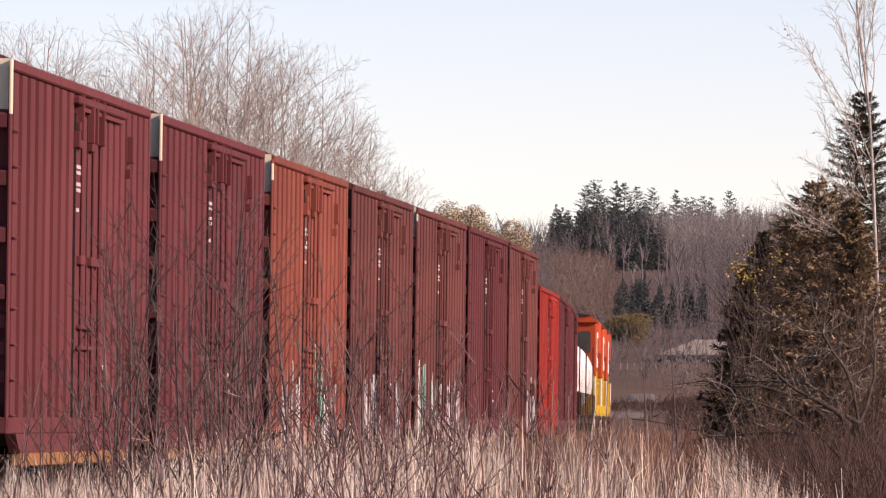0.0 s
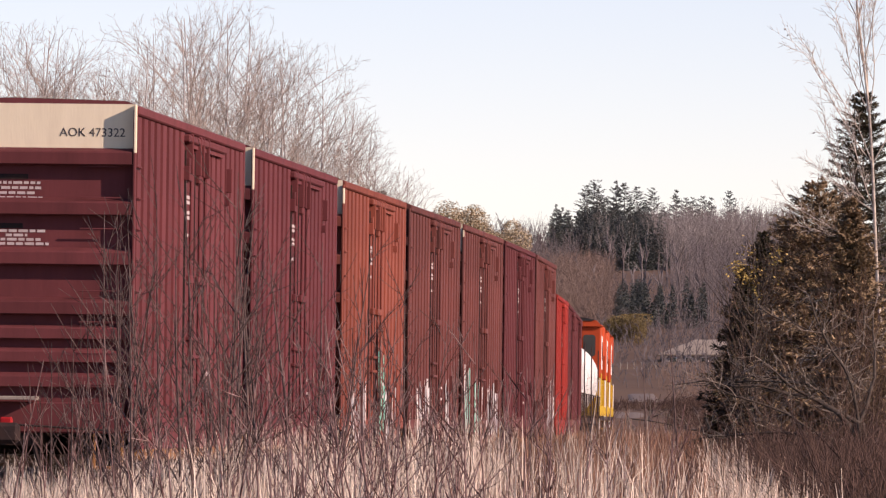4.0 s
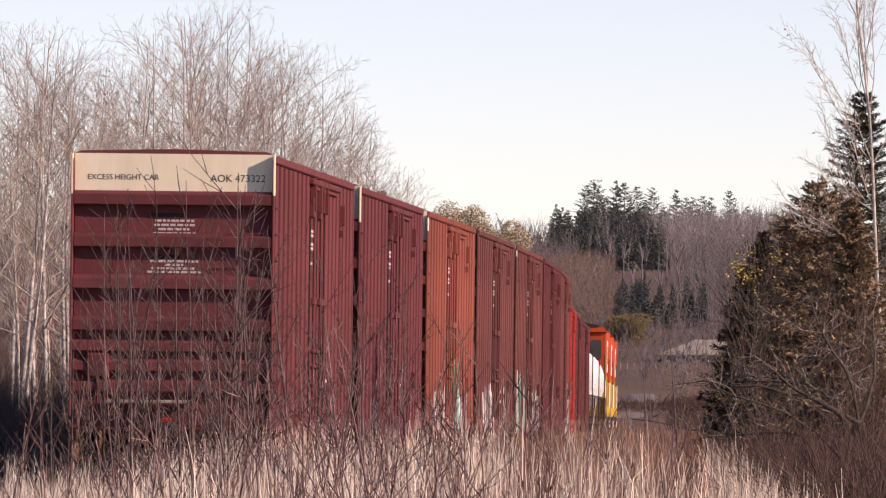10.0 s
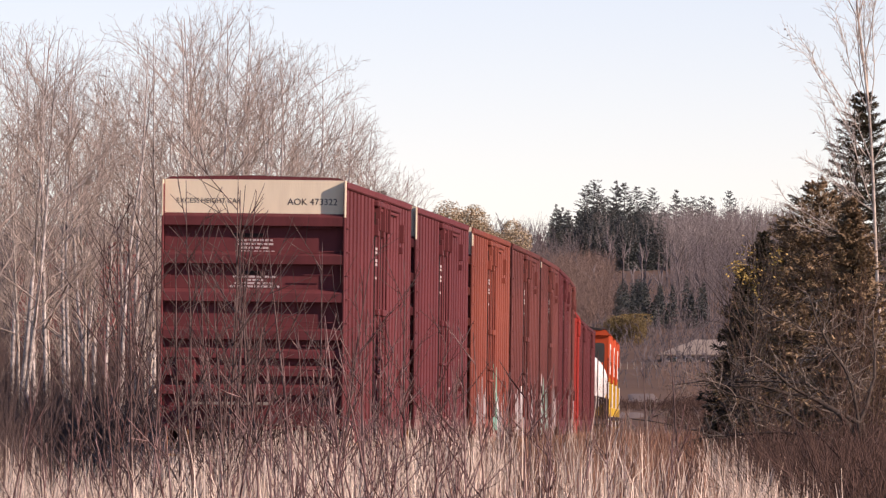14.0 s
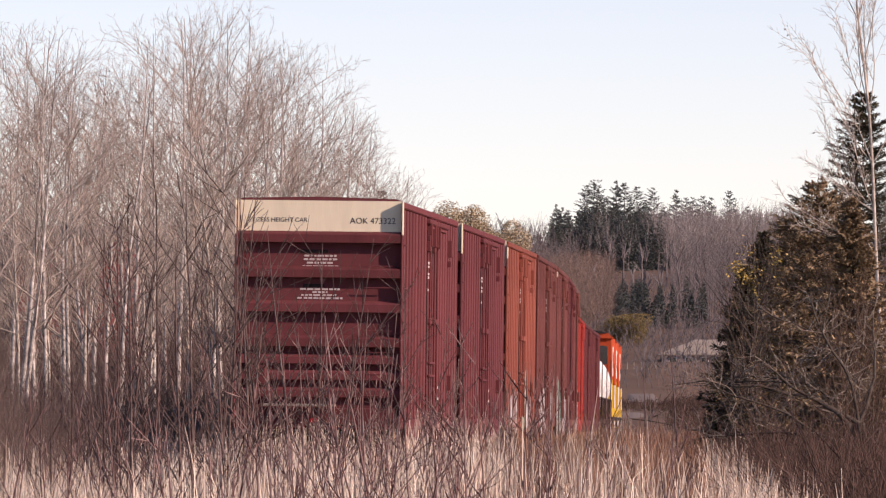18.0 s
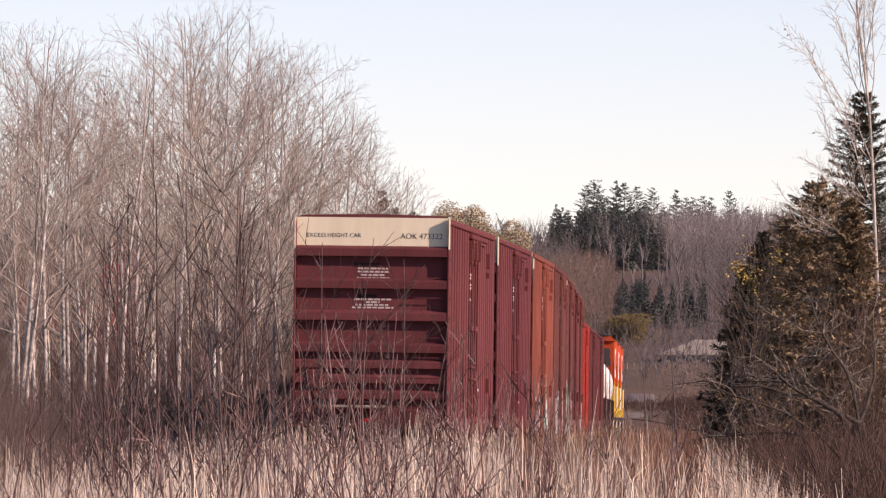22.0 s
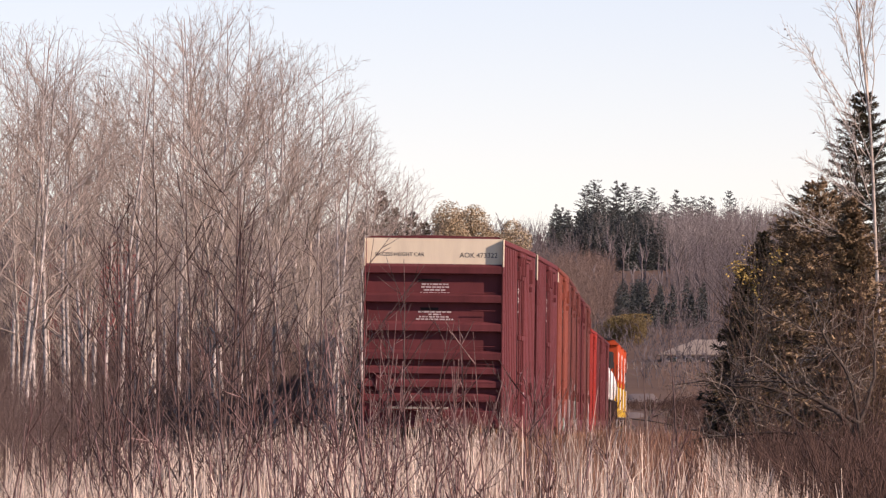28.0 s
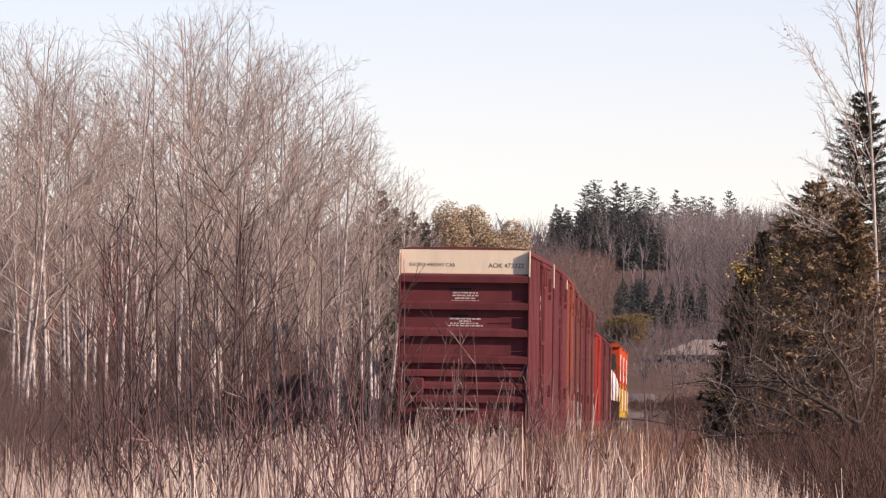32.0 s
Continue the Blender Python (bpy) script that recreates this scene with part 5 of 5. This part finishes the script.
# ---- saplings and shrubs standing in the field ----
def build_shrubs():
    rng = random.Random(77)
    label = "leafless red-brown willow shrub with upright twigs"
    proto = {}

    def put(kind, v, m, h, lab, name, **kw):
        key = (kind, v)
        if key in proto:
            return again(proto[key], m)
        st, tw = sapling(900 + v * 7 + len(kind), h, **kw)
        bark = TWIG if kind in ("shrub", "small") else ALDER_DARK
        proto[key] = plant(name, lab, "shrub", st, tw, bark, bark, m, "shrubs in the field", names=("stem", "twig_crown"), sides=4)
        return proto[key]

    for i in range(54):
        b = rng.uniform(-0.054, 0.014) if i % 3 == 0 else rng.gauss(-0.007, 0.014)
        y = rng.uniform(45, 70)
        b = max(-0.058, min(0.018, b))
        x = b * y
        h = rng.uniform(1.5, 2.3) + (0.15 if -0.04 < b < 0.004 else -0.1)
        put("shrub", i % 9, stand(x, y, rng.uniform(0, 360), h / 2.3), 2.3, label, "willow_shrub", stems=3 + i % 3, splay=0.10 + 0.03 * (i % 5), side=6, fine=1, r=0.0105)
    for i in range(20):
        y = rng.uniform(44, 64)
        x = rng.uniform(-0.030, 0.022) * y
        put("small", i % 6, stand(x, y, rng.uniform(0, 360), rng.uniform(0.78, 1.12)), 1.85, label, "willow_shrub", stems=4 + i % 3, splay=0.20, side=5, fine=1, r=0.0085)
    whips = ((-2.43, 66, 3.38), (-2.53, 70, 3.40), (-2.05, 64, 3.38), (-2.25, 72, 3.53), (-1.76, 62, 3.44), (-1.50, 60, 3.43),
             (-1.58, 66, 3.44), (-1.44, 70, 3.57), (-1.27, 64, 3.23), (-1.24, 68, 3.19), (-1.03, 62, 3.09), (-1.07, 74, 3.23),
             (-0.74, 66, 3.12), (-0.47, 70, 3.01), (-2.08, 60, 2.90), (-1.93, 76, 3.46), (-0.20, 64, 2.50), (-2.79, 70, 2.58),
             (-2.62, 62, 2.36), (-3.08, 66, 2.30), (-1.32, 58, 2.77), (0.51, 66, 2.13), (-2.31, 63, 3.1), (-1.72, 59, 2.9))
    for i, (x, y, top) in enumerate(whips):
        h = top - ground_z(x, y)
        put("whip", i % 6, stand(x, y, rng.uniform(0, 360), (h / 3.6) ** 0.6, h / 3.6), 3.6, "tall slim bare alder sapling in the field", "alder_sapling", stems=1 + i % 2, splay=0.05, side=11, fine=2, r=0.021, low=0.28, long=0.40)

    # lone upright stems; the first is a sapling shape put in for a thin post
    for x, y, top in ((2.30, 90.0, 2.62), (2.21, 100.0, 2.47), (2.95, 104.0, 2.25)):
        h = top - ground_z(x, y)
        put("pole", 0, stand(x, y, x * 200, 1.0, h / 2.5), 2.5, "lone straight upright stem in the field", "alder_sapling", stems=1, splay=0.0, side=6, fine=0, r=0.024, low=0.3, long=0.10)


build_shrubs()


# ---- dead grass and reeds ----
def grass(name, label, xy, mat, seed, lo, hi, w, bend=0.16):
    """Joined stalks: each a narrow strip of three pieces that bows over at the tip."""
    rng = np.random.default_rng(seed)
    n = len(xy)
    p = np.concatenate([xy, np.full((n, 1), -0.05)], 1)
    h = (lo + (hi - lo) * rng.random(n) ** 1.5) * rng.uniform(0.85, 1.0, n)
    h *= 1 - 0.19 * np.clip((-xy[:, 0] / xy[:, 1] - 0.012) / 0.028, 0, 1)
    x, y = xy[:, 0], xy[:, 1]
    h *= 1 - 0.17 * np.clip((x / y - 0.020) / 0.021, 0, 1.2) * (y < 130)
    h *= 0.97 + 0.10 * np.sin(x * 2.3 + np.sin(y * 0.8) * 2) + 0.07 * np.sin(x * 5.1 - y * 0.9)
    a = rng.uniform(0, 2 * math.pi, n)
    lean = rng.normal(0, bend, (n, 2))
    side = np.stack([np.cos(a), np.sin(a) * 0.5, np.zeros(n)], 1) * (w * rng.uniform(0.55, 1.4, n))[:, None]
    m = p + np.concatenate([lean * h[:, None] * 0.30, (h * 0.50)[:, None]], 1)
    u = p + np.concatenate([lean * h[:, None] * 0.75, (h * 0.85)[:, None]], 1)
    tip = lean * 0.85 + rng.normal(0, 0.022, (n, 2))
    t = p + np.concatenate([tip * h[:, None] * 1.15, (h * rng.uniform(0.90, 1.0, n))[:, None]], 1)
    v = np.stack([p - side, p + side, m + side * 0.85, m - side * 0.85, u + side * 0.6, u - side * 0.6, t + side * 0.2, t - side * 0.2], 1).reshape(-1, 3)
    b = np.arange(n)[:, None] * 8
    f = np.concatenate([b + np.array([[0, 1, 2, 3]]), b + np.array([[3, 2, 4, 5]]), b + np.array([[5, 4, 6, 7]])])
    tagged(link(name, mesh_np(name, v, f, mat), mat), label, "grass", kind="stuff")


def scatter(n, seed, fx, fy):
    rng = np.random.default_rng(seed)
    y = fy(rng, n)
    x = fx(rng, y)
    lx = np.interp(y, LINE_Y, LINE_X)
    keep = (np.abs(x - lx) > 2.9) & ((x < 2.46 + (y - 60) * 0.0225 + np.sin(y * 0.7) * 0.2) | (y > 175))
    return np.stack([x, y], 1)[keep]


def build_grass():
    xy = scatter(120000, 1, lambda r, y: r.uniform(-0.060, 0.052, len(y)) * y, lambda r, n: r.uniform(50, 104, n))
    u = xy[:, 0] / xy[:, 1]
    chance = np.random.default_rng(6).random(len(xy))
    thin = ((u > 0.008) & (u < 0.030) & (xy[:, 1] > 54) & (chance < 0.88)) | ((u < -0.022) & (chance < 0.14))
    grass("dry_reeds", "tall pale straw-coloured dead reeds across the field", xy[~thin], STRAW, 2, 0.95, 1.80, 0.0036, 0.042)
    grass("far_side_reeds", "pale dead reeds on the far side of the line",
          scatter(24000, 21, lambda r, y: np.interp(y, LINE_Y, LINE_X) - 2.9 - 9 * r.random(len(y)), lambda r, n: r.uniform(108, 190, n)), STRAW, 22, 0.9, 1.9, 0.006, 0.06)
    grass("weed_stalks", "dark dead weed stalks among the reeds",
          scatter(3200, 9, lambda r, y: r.uniform(-0.060, 0.030, len(y)) * y, lambda r, n: r.uniform(44, 75, n)), WEED, 9, 0.9, 1.9, 0.0055, 0.13)
    grass("russet_stalks", "reddish-brown dead stalks in the field",
          scatter(30000, 12, lambda r, y: r.normal(0.0185, 0.008, len(y)) * y, lambda r, n: r.uniform(54, 125, n)), RUSSET, 13, 1.1, 1.80, 0.0042, 0.06)
    grass("field_grass", "pale dead grass on the open field",
          scatter(45000, 3, lambda r, y: r.uniform(-26, 24, len(y)), lambda r, n: r.uniform(20, 180, n)), STRAW, 4, 0.6, 1.25, 0.007, 0.22)
    grass("lineside_grass", "brownish dead grass beside the line",
          scatter(36000, 5, lambda r, y: np.interp(y, LINE_Y, LINE_X) + 2.9 + np.abs(r.normal(0, 4.5, len(y))), lambda r, n: 95 + 260 * r.random(n) ** 1.4), RUSSET, 6, 0.7, 1.5, 0.009)


build_grass()


# ---- beyond the bend: gravel banks, fence, low house ----
def build_far_place():
    for k, (x0, x1, y0, y1) in enumerate(((11.9, 14.5, 572, 590), (9.17, 13.11, 544, 558))):
        nx, ny = 14, 6
        verts = []
        for j in range(ny + 1):
            for i in range(nx + 1):
                f, g = i / nx, j / ny
                x = x0 + (x1 - x0) * f
                y = y0 + (y1 - y0) * g
                edge = min(f, 1 - f, g, 1 - g)
                verts.append((x + 0.2 * noise.noise((x, y, 1)), y, ground_z(x, y) - 0.10 + 0.22 * min(1, edge * 4)))
        i = (np.arange(ny)[:, None] * (nx + 1) + np.arange(nx)[None, :]).ravel()
        me = mesh_np("gravel_bank", np.array(verts), np.stack([i, i + 1, i + nx + 2, i + nx + 1], 1), GRAVEL)
        tagged(link("gravel_bank", me, GRAVEL), "bare bank of pale gravel beyond the bend", "gravel bank")
    thicket("ditch_brush", "dark brush in the ditch beyond the bend",
            ground_spots(1100, 44, lambda r, y: r.uniform(0.019, 0.036) * y, lambda r: r.uniform(558, 570)), BRAMBLE, 44, 0.25, 0.60, 0.02, 0.5, 4)
    thicket("low_scrub", "low dark brown brush beyond the bend",
            ground_spots(2600, 47, lambda r, y: r.uniform(0.0256, 0.037) * y, lambda r: r.uniform(520, 575)) + ground_spots(2600, 48, lambda r, y: r.uniform(0.015, 0.037) * y, lambda r: r.uniform(380, 490)),
            BRAMBLE, 47, 0.25, 0.8, 0.014, 0.5, 4)
    rng = np.random.default_rng(31)
    y = rng.uniform(330, 650, 16000)
    x = rng.uniform(0.010, 0.038, 16000) * y
    clear = ~((x > 8.8) & (x < 14.9) & (y > 540) & (y < 592)) & (np.abs(x - np.interp(y, LINE_Y, LINE_X)) > 2.9)
    x, y = x[clear], y[clear]
    z = np.array([ground_z(a, b) for a, b in zip(x, y)])
    ln = rng.uniform(0.15, 0.45, len(x))
    tilt = rng.normal(0, 0.3, (len(x), 2)) * ln[:, None]
    rows = np.stack([x, y, z - 0.03, x + tilt[:, 0], y + tilt[:, 1], z + ln, np.full(len(x), 0.018), np.full(len(x), 0.006)], 1)
    tagged(link("far_grass", sticks("far_grass", rows, RUSSET_WOOD, 3), RUSSET_WOOD), "short brown dead grass beyond the bend", "grass", kind="stuff")
    fence = tagged(new("post_fence"), "row of weathered pale fence posts", "fence")
    for k in range(8):
        x, y = 11.88 + k * 0.52, 640 + 0.6 * math.sin(k * 2.0)
        z = ground_z(x, y)
        part("fence_post", rod(bmesh.new(), (x, y, z - 0.2), (x + 0.03 * math.sin(k), y, z + 0.55 + 0.08 * math.sin(k * 3.1)), 0.036, 6), ROOF_METAL, fence)
    for dz in (0.25, 0.5):
        for k in range(7):
            bm = bmesh.new()
            xa, xb = 11.88 + k * 0.52, 11.88 + (k + 1) * 0.52
            rod(bm, (xa, 640 + 0.6 * math.sin(k * 2.0), ground_z(xa, 640) + dz), (xb, 640 + 0.6 * math.sin(k * 2.0 + 2), ground_z(xb, 640) + dz), 0.012, 4)
            part("fence_wire", bm, STEEL, fence)
    house = tagged(new("low_house"), "low house with a pale sheet-metal roof", "house")
    x0, x1, y0, y1 = 16.50, 21.52, 660.0, 666.0
    zb, ze, zr = 5.53, 6.42, 7.55
    part("wall", block(x0, x1, y0, y1, zb - 0.8, ze), HOUSE_WALL, house)
    ov = 0.35
    for s in (-1, 1):
        ym = (y0 + y1) / 2
        ya = y0 - ov if s < 0 else y1 + ov
        bm = bmesh.new()
        xr = x0 + 2.6
        pts = [(x0 - ov, ya, ze), (x1 + ov, ya, ze), (x1 + ov, ym, zr), (xr, ym, zr)]
        lo = [bm.verts.new(p) for p in pts]
        hi = [bm.verts.new((p[0], p[1], p[2] + 0.08)) for p in pts]
        bm.faces.new(lo)
        bm.faces.new(hi[::-1])
        for i in range(4):
            bm.faces.new((lo[i], hi[i], hi[(i + 1) % 4], lo[(i + 1) % 4]))
        bmesh.ops.recalc_face_normals(bm, faces=bm.faces)
        part("roof", bm, ROOF_METAL, house)
    bm = bmesh.new()
    ym = (y0 + y1) / 2
    vs = [bm.verts.new(p) for p in ((x0 - ov, y0 - ov, ze + 0.04), (x0 + 2.6, ym, zr + 0.04), (x0 - ov, y1 + ov, ze + 0.04))]
    bm.faces.new(vs)
    part("roof_hip", bm, ROOF_METAL, house)
    for x in (x0 + 0.5, x0 + 1.7, x0 + 2.9):
        w = part("window", block(x, x + 0.6, y0 - 0.03, y0 + 0.02, zb + 0.15, ze - 0.12), TANK_WHITE, house)
        part("pane", block(x + 0.06, x + 0.54, y0 - 0.04, y0 - 0.028, zb + 0.2, ze - 0.18), DARK_GLASS, w)


build_far_place()


# ---- red barn behind the aspens ----
def build_barn():
    barn = tagged(new("red_barn"), "old red-boarded barn half hidden by trees", "barn")
    x0, x1, y0, y1 = -14.77, -10.69, 300.0, 309.0
    zt = 7.87
    n = 26
    for k in range(n):
        za = zt * k / n
        part("siding_board", block(x0, x1, y0 + 0.012 * (k % 2), y0 + 0.10, za, za + zt / n - 0.02), BARN_RED, barn)
    part("wall", block(x0 + 0.02, x1 - 0.02, y0 + 0.1, y1, 0, zt), BARN_RED, barn)
    part("eave_board", block(x0 - 0.2, x1 + 0.2, y0 - 0.25, y0 + 0.02, zt - 0.55, zt - 0.47), HOUSE_WALL, barn, "weathered pale trim board")
    bm = extrude_profile([(y0 - 0.4, zt), (y0 - 0.4, zt + 0.12), ((y0 + y1) / 2, zt + 0.5), (y1 + 0.4, zt + 0.12), (y1 + 0.4, zt)], "x", x0 - 0.3, x1 + 0.3)
    part("roof", bm, FAR_WOOD, barn, "brown weathered roof")


build_barn()


# ---- motion ----
def motions():
    for thing, ahead, length, inset in MOVING:
        walk(thing, [(t, wagon_pose(s + ahead, length, inset)) for t, s in RUN])
    times = [i / 6 for i in range(193)]
    dist = np.interp(times, RUN_T, RUN_S) - RUN_S[0]
    for w, (x, y, z), r in WHEELS:
        walk(w, [(t, pose(x, y, z) @ Matrix.Rotation(-d / r, 4, "X")) for t, d in zip(times, dist)])


motions()
